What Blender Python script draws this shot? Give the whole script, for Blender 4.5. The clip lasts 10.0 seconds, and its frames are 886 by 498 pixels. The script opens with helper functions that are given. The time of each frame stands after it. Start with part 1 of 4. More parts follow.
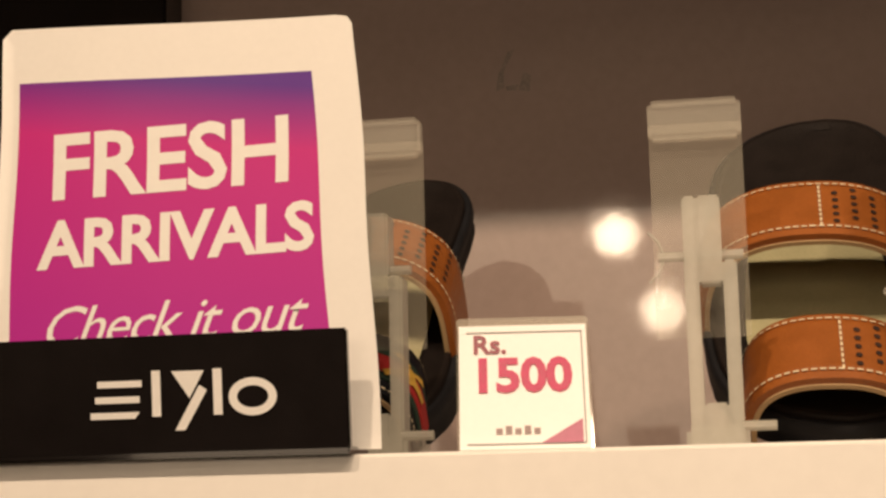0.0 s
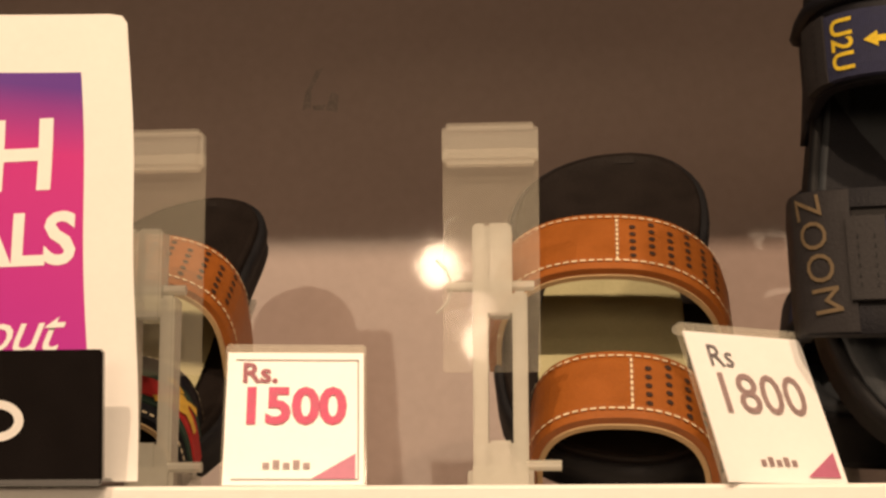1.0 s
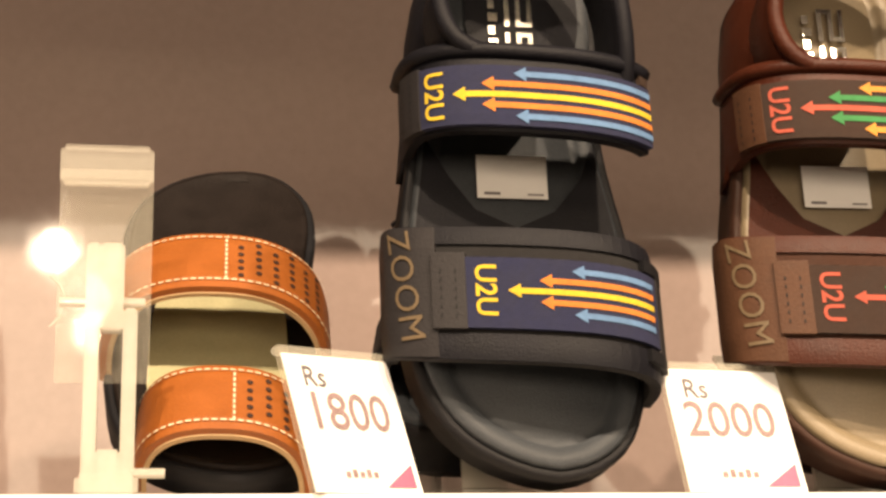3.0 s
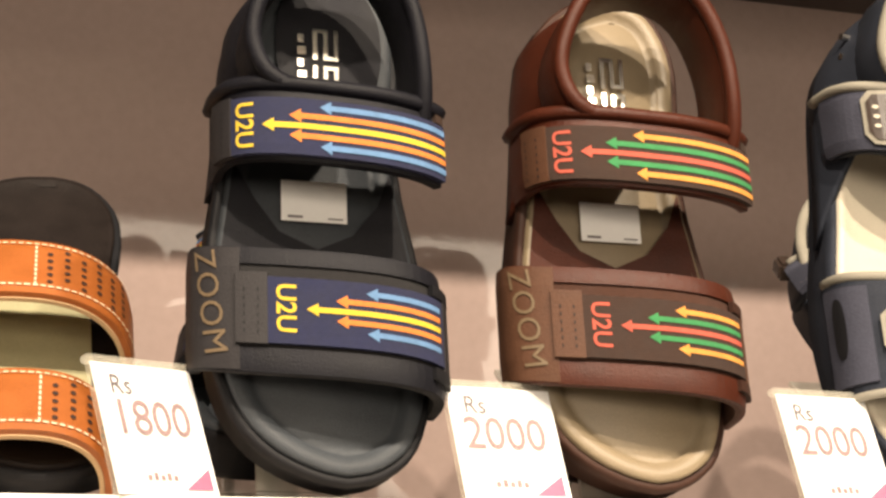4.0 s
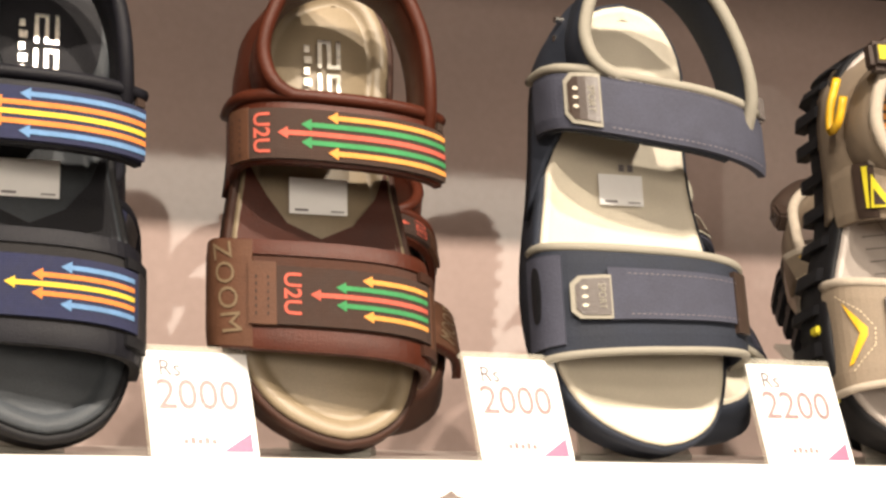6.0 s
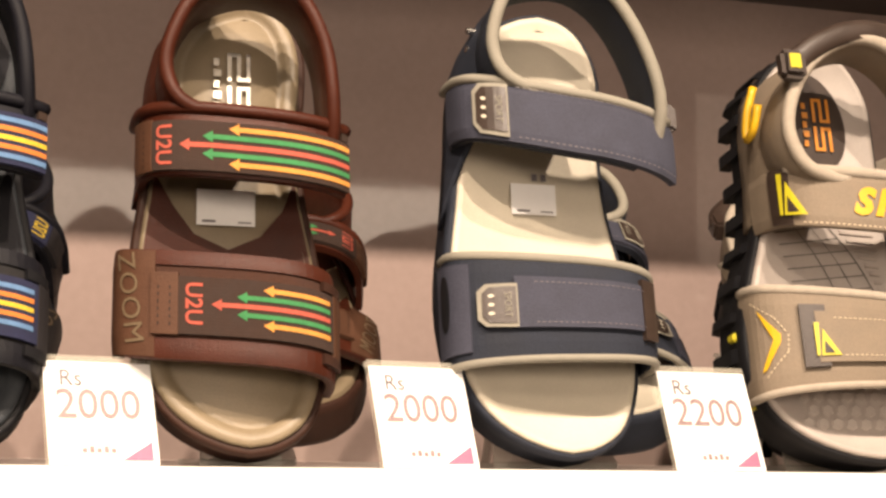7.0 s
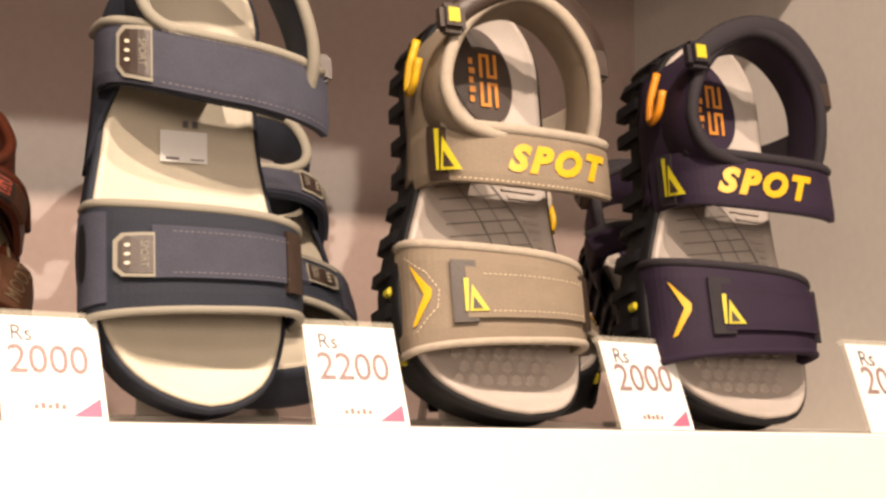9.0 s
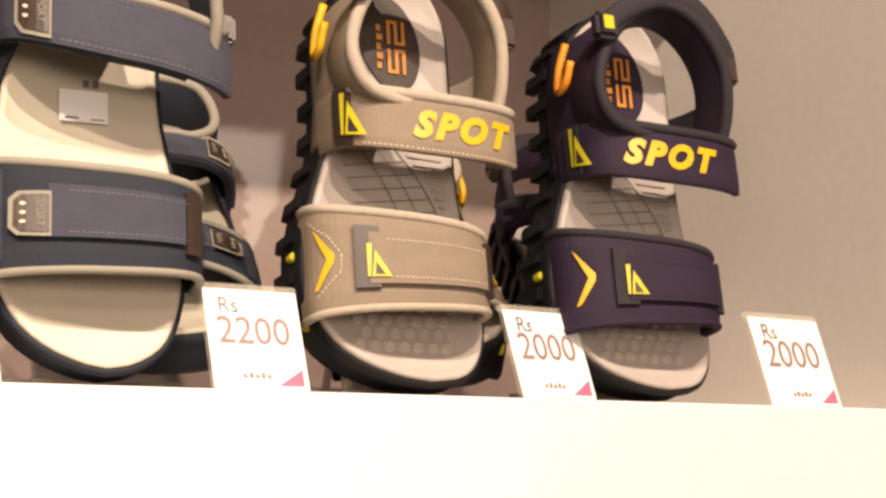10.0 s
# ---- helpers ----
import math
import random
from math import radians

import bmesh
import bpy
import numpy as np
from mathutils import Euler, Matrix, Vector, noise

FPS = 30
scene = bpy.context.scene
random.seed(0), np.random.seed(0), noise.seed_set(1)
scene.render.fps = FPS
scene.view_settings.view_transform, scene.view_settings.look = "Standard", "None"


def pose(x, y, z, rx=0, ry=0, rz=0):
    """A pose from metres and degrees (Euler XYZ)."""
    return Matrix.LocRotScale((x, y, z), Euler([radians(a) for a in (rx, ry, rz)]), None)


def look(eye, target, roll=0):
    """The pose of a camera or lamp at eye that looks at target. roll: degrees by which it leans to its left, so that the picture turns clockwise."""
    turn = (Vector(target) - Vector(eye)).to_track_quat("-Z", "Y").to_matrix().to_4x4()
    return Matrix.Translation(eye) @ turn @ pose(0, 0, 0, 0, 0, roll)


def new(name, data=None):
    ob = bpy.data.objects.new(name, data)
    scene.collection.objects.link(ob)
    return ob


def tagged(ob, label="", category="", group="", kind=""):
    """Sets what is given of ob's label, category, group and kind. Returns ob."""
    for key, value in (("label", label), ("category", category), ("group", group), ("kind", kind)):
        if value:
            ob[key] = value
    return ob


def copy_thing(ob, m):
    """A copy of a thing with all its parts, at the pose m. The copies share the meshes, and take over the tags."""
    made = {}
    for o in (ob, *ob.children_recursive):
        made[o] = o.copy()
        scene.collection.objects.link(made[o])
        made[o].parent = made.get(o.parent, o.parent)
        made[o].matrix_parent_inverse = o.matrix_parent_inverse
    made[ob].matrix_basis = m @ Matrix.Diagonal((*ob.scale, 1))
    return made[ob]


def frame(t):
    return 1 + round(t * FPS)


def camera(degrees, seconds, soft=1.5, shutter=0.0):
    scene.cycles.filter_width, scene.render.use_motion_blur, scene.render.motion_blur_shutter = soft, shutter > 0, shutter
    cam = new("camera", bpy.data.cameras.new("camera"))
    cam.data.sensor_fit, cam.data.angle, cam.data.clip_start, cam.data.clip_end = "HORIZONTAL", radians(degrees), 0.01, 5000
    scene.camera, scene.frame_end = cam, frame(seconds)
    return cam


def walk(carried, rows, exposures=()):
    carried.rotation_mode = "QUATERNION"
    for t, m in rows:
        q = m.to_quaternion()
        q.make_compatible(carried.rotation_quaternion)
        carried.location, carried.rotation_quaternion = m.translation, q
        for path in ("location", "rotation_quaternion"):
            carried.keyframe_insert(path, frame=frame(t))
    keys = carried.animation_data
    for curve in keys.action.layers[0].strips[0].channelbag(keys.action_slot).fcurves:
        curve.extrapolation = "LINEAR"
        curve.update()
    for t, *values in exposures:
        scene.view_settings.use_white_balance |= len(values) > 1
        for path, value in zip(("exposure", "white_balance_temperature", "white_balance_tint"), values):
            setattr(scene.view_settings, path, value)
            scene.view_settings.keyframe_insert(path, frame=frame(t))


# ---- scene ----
cam = camera(30.975, 10.0, soft=2.7)
PATH = [
    (0.0, pose(0.2190, -0.5936, -0.0205, 99.175, 1.242, 10.543)),
    (0.5, pose(0.2236, -0.5633, -0.0150, 99.587, 0.350, 8.159)),
    (1.0, pose(0.2334, -0.5559, -0.0167, 100.120, 0.136, 4.170)),
    (1.5, pose(0.2548, -0.5475, -0.0181, 99.950, 0.159, 1.772)),
    (2.0, pose(0.2752, -0.5480, -0.0159, 101.151, 0.211, -1.204)),
    (2.5, pose(0.2584, -0.5655, -0.0254, 101.129, -0.519, -5.344)),
    (2.7, pose(0.2491, -0.5823, -0.0186, 100.017, 0.020, -7.176)),
    (3.8, pose(0.2209, -0.6507, -0.0046, 99.498, -0.816, -15.275)),
    (4.0, pose(0.2236, -0.6569, -0.0060, 99.434, -0.769, -17.152)),
    (4.5, pose(0.2231, -0.6664, -0.0087, 98.839, -1.068, -19.907)),
    (5.0, pose(0.2494, -0.6939, -0.0036, 100.276, -1.028, -19.640)),
    (5.5, pose(0.2806, -0.7226, 0.0120, 97.452, -1.088, -19.724)),
    (5.7, look((0.3050, -0.7400, 0.0120), (0.9230, 1.1470, 0.2540), 1.3)),
    (6.8, pose(0.3790, -0.7719, 0.0093, 96.342, -0.466, -17.940)),
    (7.0, pose(0.3920, -0.7809, 0.0081, 97.277, -0.707, -17.073)),
    (7.5, pose(0.4065, -0.7885, 0.0126, 96.625, -0.792, -17.626)),
    (8.0, pose(0.4245, -0.7873, 0.0061, 96.323, -0.630, -19.789)),
    (8.5, pose(0.4543, -0.7967, 0.0036, 96.735, -0.651, -21.271)),
    (9.0, pose(0.4760, -0.7972, 0.0112, 95.638, -1.167, -24.258)),
    (9.5, pose(0.4816, -0.7938, 0.0127, 95.659, -1.694, -26.596)),
    (10.0, pose(0.4911, -0.7985, -0.0017, 95.352, -1.666, -26.900)),
]
EXPOSURES = [(0.0, -1.0, 7500, 20), (1.0, -0.75, 8000, 22), (2.0, 0.02, 7400, 18), (2.6, 0.22, 7400, 18), (4.0, 0.50, 6400, 13), (4.6, 0.66, 5900, 12), (5.5, 0.66, 5900, 12), (7.0, 0.34, 6600, 19), (9.0, 0.26, 6700, 22), (10.0, 0.24, 6700, 22)]
walk(cam, PATH, EXPOSURES)

# ---- light: shop downlights over the display, lamps deeper in the shop, unseen fill panels ----
world = bpy.data.worlds.new("world")
world.use_nodes = True
scene.world = world
world.node_tree.nodes["Background"].inputs[0].default_value = (0.9, 0.8, 0.7, 1)
world.node_tree.nodes["Background"].inputs[1].default_value = 0.02
WARM = (1.0, 0.85, 0.64)


def lamp(name, at, watts, radius, colour=WARM):
    data = bpy.data.lights.new(name, "POINT")
    data.energy, data.shadow_soft_size, data.color = watts, radius, colour
    ob = new(name, data)
    ob.location = at
    return ob


for lx, lw in ((-0.3, 132.0), (0.45, 132.0), (1.12, 104.0)):
    spot = bpy.data.lights.new("downlight", "SPOT")
    spot.energy, spot.shadow_soft_size, spot.color, spot.spot_size, spot.spot_blend = lw, 0.03, WARM, radians(70), 0.5
    new("downlight", spot).matrix_basis = look((lx, -1.4, 1.5), (lx, 0.2, 0.1))
for lx, ly, lz, lw in ((-0.217, -4.5, 1.0, 14), (-0.05, -4.5, 0.70, 10), (0.57, -4.5, 1.02, 12), (-2.7, -4.5, 1.04, 25)):
    lamp("shop_lamp", (lx, ly, lz), lw, 0.08)
# Two soft panels added as unseen fill for the upper wall and fronts.
for at, aim, across, tall, watts in (((0.6, -2.6, 1.62), (0.6, -2.3, 0.0), 3.6, 1.2, 36.0), ((0.55, -3.4, 0.47), (0.55, 0.0, 0.20), 3.8, 0.85, 40.0)):
    panel = bpy.data.lights.new("fill_panel", "AREA")
    panel.shape, panel.size, panel.size_y, panel.energy, panel.color = "RECTANGLE", across, tall, watts, WARM
    new("fill_panel", panel).matrix_basis = look(at, aim)

# ---- materials ----
def material(name, colour, rough=0.5, vary=0.12, scale=60.0, bump=0.0, bump_scale=300.0, metal=0.0, coat=0.0, sheen=0.0, spec=0.5):
    """A surface with coarse and fine variation of colour and gloss, and fine relief."""
    m = bpy.data.materials.new(name)
    m.use_nodes = True
    nt = m.node_tree
    b = nt.nodes["Principled BSDF"]
    co = nt.nodes.new("ShaderNodeTexCoord")
    coarse = nt.nodes.new("ShaderNodeTexNoise")
    coarse.inputs["Scale"].default_value, coarse.inputs["Detail"].default_value = scale, 4
    fine = nt.nodes.new("ShaderNodeTexNoise")
    fine.inputs["Scale"].default_value, fine.inputs["Detail"].default_value = bump_scale, 3
    nt.links.new(co.outputs["Object"], coarse.inputs["Vector"])
    nt.links.new(co.outputs["Object"], fine.inputs["Vector"])
    both = nt.nodes.new("ShaderNodeMath")
    both.operation = "MULTIPLY_ADD"
    both.inputs[1].default_value, both.inputs[2].default_value = 0.45, 0.0
    nt.links.new(fine.outputs["Fac"], both.inputs[0])
    add = nt.nodes.new("ShaderNodeMath")
    add.operation = "MULTIPLY_ADD"
    add.inputs[1].default_value = 0.55
    nt.links.new(coarse.outputs["Fac"], add.inputs[0])
    nt.links.new(both.outputs[0], add.inputs[2])
    ramp = nt.nodes.new("ShaderNodeValToRGB")
    lo, hi = [tuple(min(1, max(0, c * k)) for c in colour) + (1,) for k in (1 - vary, 1 + vary)]
    ramp.color_ramp.elements[0].position, ramp.color_ramp.elements[0].color = 0.32, lo
    ramp.color_ramp.elements[1].position, ramp.color_ramp.elements[1].color = 0.68, hi
    nt.links.new(add.outputs[0], ramp.inputs[0])
    nt.links.new(ramp.outputs[0], b.inputs["Base Color"])
    rr = nt.nodes.new("ShaderNodeMapRange")
    rr.inputs["To Min"].default_value, rr.inputs["To Max"].default_value = max(0.02, rough * 0.8), min(1, rough * 1.2)
    nt.links.new(coarse.outputs["Fac"], rr.inputs["Value"])
    nt.links.new(rr.outputs[0], b.inputs["Roughness"])
    b.inputs["Metallic"].default_value = metal
    b.inputs["Coat Weight"].default_value = coat
    b.inputs["Sheen Weight"].default_value = sheen
    b.inputs["Specular IOR Level"].default_value = spec
    if bump:
        bp = nt.nodes.new("ShaderNodeBump")
        bp.inputs["Strength"].default_value, bp.inputs["Distance"].default_value = bump, 0.0006
        nt.links.new(fine.outputs["Fac"], bp.inputs["Height"])
        nt.links.new(bp.outputs[0], b.inputs["Normal"])
    return m


def woven(name, colour, rough=0.85, threads=2600.0):
    """Cloth or webbing with crossing threads."""
    m = material(name, colour, rough, 0.18, 90, 0.0, 500)
    nt = m.node_tree
    b = nt.nodes["Principled BSDF"]
    co = nt.nodes.new("ShaderNodeTexCoord")
    hs = []
    for d in ("X", "Y"):
        w = nt.nodes.new("ShaderNodeTexWave")
        w.bands_direction = d
        w.inputs["Scale"].default_value, w.inputs["Distortion"].default_value = threads / 6.28, 0.6
        nt.links.new(co.outputs["Object"], w.inputs["Vector"])
        hs.append(w)
    mx = nt.nodes.new("ShaderNodeMath")
    mx.operation = "ADD"
    for i, w in enumerate(hs):
        nt.links.new(w.outputs["Fac"], mx.inputs[i])
    bp = nt.nodes.new("ShaderNodeBump")
    bp.inputs["Strength"].default_value, bp.inputs["Distance"].default_value = 0.5, 0.0004
    nt.links.new(mx.outputs[0], bp.inputs["Height"])
    nt.links.new(bp.outputs[0], b.inputs["Normal"])
    return m


def clear(name, colour, rough=0.04, ior=1.3, alpha=0.16):
    m = bpy.data.materials.new(name)
    m.use_nodes = True
    b = m.node_tree.nodes["Principled BSDF"]
    b.inputs["Base Color"].default_value = (*colour, 1)
    b.inputs["Roughness"].default_value, b.inputs["IOR"].default_value, b.inputs["Alpha"].default_value = rough, ior, alpha
    return m


M_WALL = material("gloss_laminate_wall", (0.335, 0.256, 0.232), 0.045, 0.07, 5, 0.04, 140, coat=0.3)
M_SIDE = material("painted_side_wall", (0.80, 0.76, 0.71), 0.45, 0.05, 8, 0.05, 120)
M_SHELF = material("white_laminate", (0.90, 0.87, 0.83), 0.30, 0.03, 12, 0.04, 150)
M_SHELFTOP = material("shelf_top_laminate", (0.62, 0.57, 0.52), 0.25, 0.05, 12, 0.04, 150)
M_DARK = material("dark_brown_board", (0.022, 0.014, 0.011), 0.4, 0.2, 20, 0.1, 200)
M_BLACKGLOSS = material("black_gloss_panel", (0.012, 0.009, 0.008), 0.12, 0.2, 15, 0.03, 60)
M_ROOM = material("shop_plaster", (0.24, 0.20, 0.17), 0.8, 0.06, 3, 0.1, 60)
M_FLOOR = material("shop_floor_tile", (0.25, 0.22, 0.19), 0.3, 0.1, 4, 0.05, 60)
M_PAPER = material("white_paper", (0.84, 0.82, 0.79), 0.6, 0.02, 60, 0.05, 400)
M_CARD = material("price_card", (0.90, 0.89, 0.88), 0.45, 0.02, 60, 0.03, 400)
M_RED = material("price_ink", (0.55, 0.03, 0.12), 0.5, 0.15, 200)
M_INK = material("grey_ink", (0.16, 0.14, 0.15), 0.5, 0.1, 200)
M_PINK = material("magenta_print", (0.48, 0.14, 0.23), 0.5, 0.08, 200)
M_WHITEINK = material("white_print", (0.85, 0.83, 0.80), 0.5, 0.02, 200)
M_ACRYLIC = clear("clear_acrylic", (0.80, 0.74, 0.60), 0.06, 1.45, 0.10)
M_FROST = material("frosted_acrylic", (0.62, 0.60, 0.52), 0.25, 0.06, 40, 0.05, 200, coat=0.4)
M_FROST.node_tree.nodes["Principled BSDF"].inputs["Alpha"].default_value = 0.5
M_STEEL = material("steel", (0.65, 0.62, 0.58), 0.25, 0.06, 60, 0.03, 300, metal=1.0)
M_SILVERFOIL = material("silver_foil", (0.85, 0.82, 0.74), 0.18, 0.05, 90, 0.05, 300, metal=1.0)
M_GOLDFOIL = material("orange_foil_print", (0.62, 0.24, 0.03), 0.35, 0.1, 90, 0.05, 300)
M_HOLDER = material("black_acrylic_holder", (0.010, 0.008, 0.008), 0.10, 0.2, 30, 0.02, 90, coat=0.5)
M_BLACKRUB = material("black_rubber", (0.010, 0.010, 0.012), 0.6, 0.25, 70, 0.35, 900, spec=0.2)
M_BLACKLEATHER = material("black_leather", (0.008, 0.008, 0.0115), 0.55, 0.3, 70, 0.5, 1100, spec=0.18)
M_BLACKFOAM = material("black_footbed", (0.046, 0.052, 0.060), 0.5, 0.2, 50, 0.4, 1200, spec=0.22)
M_SLIDEBED = material("dark_brown_footbed", (0.012, 0.0085, 0.0075), 0.6, 0.3, 60, 0.5, 700, spec=0.15)
M_TAN = material("tan_leather", (0.31, 0.09, 0.017), 0.45, 0.16, 60, 0.45, 900)
M_TANEDGE = material("tan_lining", (0.44, 0.29, 0.15), 0.7, 0.12, 90, 0.3, 900)
M_INSOLEPALE = material("pale_translucent_insole", (0.4, 0.37, 0.22), 0.4, 0.1, 60, 0.2, 700)
M_THREAD = material("cream_thread", (0.72, 0.60, 0.42), 0.8, 0.1, 300)
M_HOLE = material("punched_hole", (0.03, 0.012, 0.006), 0.8, 0.1, 300)
M_RIBRED = woven("red_webbing", (0.45, 0.02, 0.02))
M_RIBGREEN = woven("dark_green_webbing", (0.012, 0.035, 0.022))
M_BEE = material("gold_embroidery", (0.62, 0.36, 0.06), 0.6, 0.2, 300, 0.8, 1500)
M_NAVYWEB = woven("navy_webbing", (0.013, 0.016, 0.05))
M_BROWNWEB = woven("dark_brown_webbing", (0.035, 0.017, 0.011))
M_GREYBLACK = woven("charcoal_mesh", (0.010, 0.009, 0.010))
M_BROWNMESH = woven("brown_mesh", (0.05, 0.017, 0.008))
M_CHARPATCH = material("charcoal_patch", (0.024, 0.022, 0.024), 0.6, 0.15, 90, 0.4, 900, spec=0.22)
M_BROWNPATCH = material("brown_patch", (0.08, 0.036, 0.02), 0.6, 0.15, 90, 0.4, 900, spec=0.22)
M_BROWNLEATHER = material("brown_leather", (0.055, 0.013, 0.006), 0.45, 0.22, 70, 0.5, 1000, spec=0.22)
M_BROWNSOLE = material("brown_sole_rubber", (0.04, 0.017, 0.011), 0.6, 0.2, 70, 0.35, 900, spec=0.22)
M_KHAKI = material("khaki_footbed", (0.23, 0.18, 0.115), 0.45, 0.1, 50, 0.3, 1000)
M_CREAM = material("cream_footbed", (0.58, 0.525, 0.42), 0.55, 0.06, 60, 0.3, 900)
M_CREAMLINE = material("cream_lining", (0.26, 0.24, 0.195), 0.75, 0.08, 90, 0.3, 900)
M_NAVY = material("navy_nubuck", (0.022, 0.026, 0.038), 0.75, 0.22, 60, 0.4, 900, spec=0.22)
M_BLUEPATCH = material("slate_blue_nubuck", (0.052, 0.054, 0.076), 0.8, 0.18, 70, 0.5, 900, spec=0.22)
M_GREYBED = material("grey_moulded_footbed", (0.42, 0.37, 0.335), 0.55, 0.07, 60, 0.2, 900)
M_GREYDARK = material("grey_shaded_inlay", (0.26, 0.24, 0.235), 0.55, 0.07, 60, 0.2, 900)
M_GROOVE = material("groove_grey", (0.17, 0.155, 0.145), 0.7, 0.08, 90)
M_TAUPE = material("taupe_nubuck", (0.23, 0.18, 0.13), 0.75, 0.12, 70, 0.4, 900)
M_TAUPELINE = material("ivory_mesh_lining", (0.42, 0.36, 0.29), 0.8, 0.12, 200, 0.6, 1500)
M_PURPLE = material("dark_purple_nubuck", (0.026, 0.016, 0.034), 0.7, 0.18, 70, 0.4, 900, spec=0.22)
M_PURPLELINE = material("black_purple_lining", (0.020, 0.016, 0.022), 0.8, 0.2, 200, 0.6, 1500)
M_YELLOW = material("yellow_rubber", (0.72, 0.42, 0.012), 0.4, 0.08, 90, 0.1, 500)
M_LIME = material("lime_yellow_rubber", (0.58, 0.50, 0.02), 0.4, 0.08, 90, 0.1, 500)
M_ORANGEY = material("orange_yellow_rubber", (0.75, 0.27, 0.012), 0.4, 0.08, 90, 0.1, 500)
M_DARKBROWNRUB = material("dark_brown_plastic", (0.040, 0.026, 0.020), 0.4, 0.2, 90, 0.2, 700)
M_COLS = {k: woven("thread_" + k, c, 0.7) for k, c in dict(yellow=(0.66, 0.46, 0.03), orange=(0.60, 0.19, 0.03), blue=(0.11, 0.22, 0.40), red=(0.48, 0.09, 0.055), green=(0.035, 0.22, 0.07), amber=(0.66, 0.28, 0.05)).items()}


def gradient_print(name, low, high, z0, z1):
    """A two-colour printed gradient along the sheet's height."""
    m = material(name, low, 0.4, 0.02, 50)
    nt = m.node_tree
    b = nt.nodes["Principled BSDF"]
    co = nt.nodes.new("ShaderNodeTexCoord")
    sep = nt.nodes.new("ShaderNodeSeparateXYZ")
    nt.links.new(co.outputs["Object"], sep.inputs[0])
    mr = nt.nodes.new("ShaderNodeMapRange")
    mr.inputs["From Min"].default_value, mr.inputs["From Max"].default_value = z0, z1
    tilt = nt.nodes.new("ShaderNodeMath")
    tilt.operation = "MULTIPLY_ADD"
    tilt.inputs[1].default_value = 0.12
    nt.links.new(sep.outputs["X"], tilt.inputs[0])
    nt.links.new(sep.outputs["Z"], tilt.inputs[2])
    nt.links.new(tilt.outputs[0], mr.inputs["Value"])
    ramp = nt.nodes.new("ShaderNodeValToRGB")
    ramp.color_ramp.elements[0].color = (0.48, 0.008, 0.29, 1)
    e = ramp.color_ramp.elements.new(0.45)
    e.color = (*low, 1)
    ramp.color_ramp.elements[1].position = 0.75
    ramp.color_ramp.elements[-1].color = (*high, 1)
    ramp.color_ramp.elements[-1].position = 1.0
    nt.links.new(mr.outputs[0], ramp.inputs[0])
    nt.links.new(ramp.outputs[0], b.inputs["Base Color"])
    return m


M_POSTER = gradient_print("magenta_gradient_print", (0.58, 0.012, 0.22), (0.10, 0.012, 0.26), 0.05, 0.155)


# ---- mesh helpers ----
def part(name, bm, mat, parent, label="", smooth=False):
    me = bpy.data.meshes.new(name)
    bm.normal_update()
    bm.to_mesh(me)
    bm.free()
    me.materials.append(mat)
    if smooth:
        me.polygons.foreach_set("use_smooth", [True] * len(me.polygons))
    ob = new(name, me)
    ob.parent = parent
    if label:
        ob["label"] = label
    return ob


def block(x0, x1, y0, y1, z0, z1, bevel=0.0, bm=None):
    bm = bm or bmesh.new()
    v = [bm.verts.new((x, y, z)) for z in (z0, z1) for y in (y0, y1) for x in (x0, x1)]
    fs = [bm.faces.new([v[i] for i in f]) for f in ((0, 2, 3, 1), (4, 5, 7, 6), (0, 1, 5, 4), (2, 6, 7, 3), (0, 4, 6, 2), (1, 3, 7, 5))]
    if bevel:
        es = list({e for f in fs for e in f.edges})
        bmesh.ops.bevel(bm, geom=es, offset=bevel, segments=2, affect="EDGES")
    return bm


def skin(rows, closed_v=False, cap=False, bm=None):
    """Faces over rows of points."""
    bm = bm or bmesh.new()
    g = [[bm.verts.new(p) for p in r] for r in rows]
    n = len(g[0])
    for a, b in zip(g, g[1:]):
        for j in range(n if closed_v else n - 1):
            k = (j + 1) % n
            bm.faces.new((a[j], a[k], b[k], b[j]))
    if cap and closed_v:
        bm.faces.new(list(reversed(g[0])))
        bm.faces.new(g[-1])
    return bm


def slab(rows, thick, axis_fn):
    """A sheet with thickness: rows of points and the way out at each, closed all round."""
    bm = bmesh.new()
    top = [[bm.verts.new(p) for p in r] for r in rows]
    low = [[bm.verts.new(Vector(p) - axis_fn(i, j) * thick) for j, p in enumerate(r)] for i, r in enumerate(rows)]
    m, n = len(rows), len(rows[0])
    for i in range(m - 1):
        for j in range(n - 1):
            bm.faces.new((top[i][j], top[i][j + 1], top[i + 1][j + 1], top[i + 1][j]))
            bm.faces.new((low[i][j], low[i + 1][j], low[i + 1][j + 1], low[i][j + 1]))
    for i in range(m - 1):
        bm.faces.new((top[i][0], top[i + 1][0], low[i + 1][0], low[i][0]))
        bm.faces.new((top[i][-1], low[i][-1], low[i + 1][-1], top[i + 1][-1]))
    for j in range(n - 1):
        bm.faces.new((top[0][j], low[0][j], low[0][j + 1], top[0][j + 1]))
        bm.faces.new((top[-1][j], top[-1][j + 1], low[-1][j + 1], low[-1][j]))
    return bm


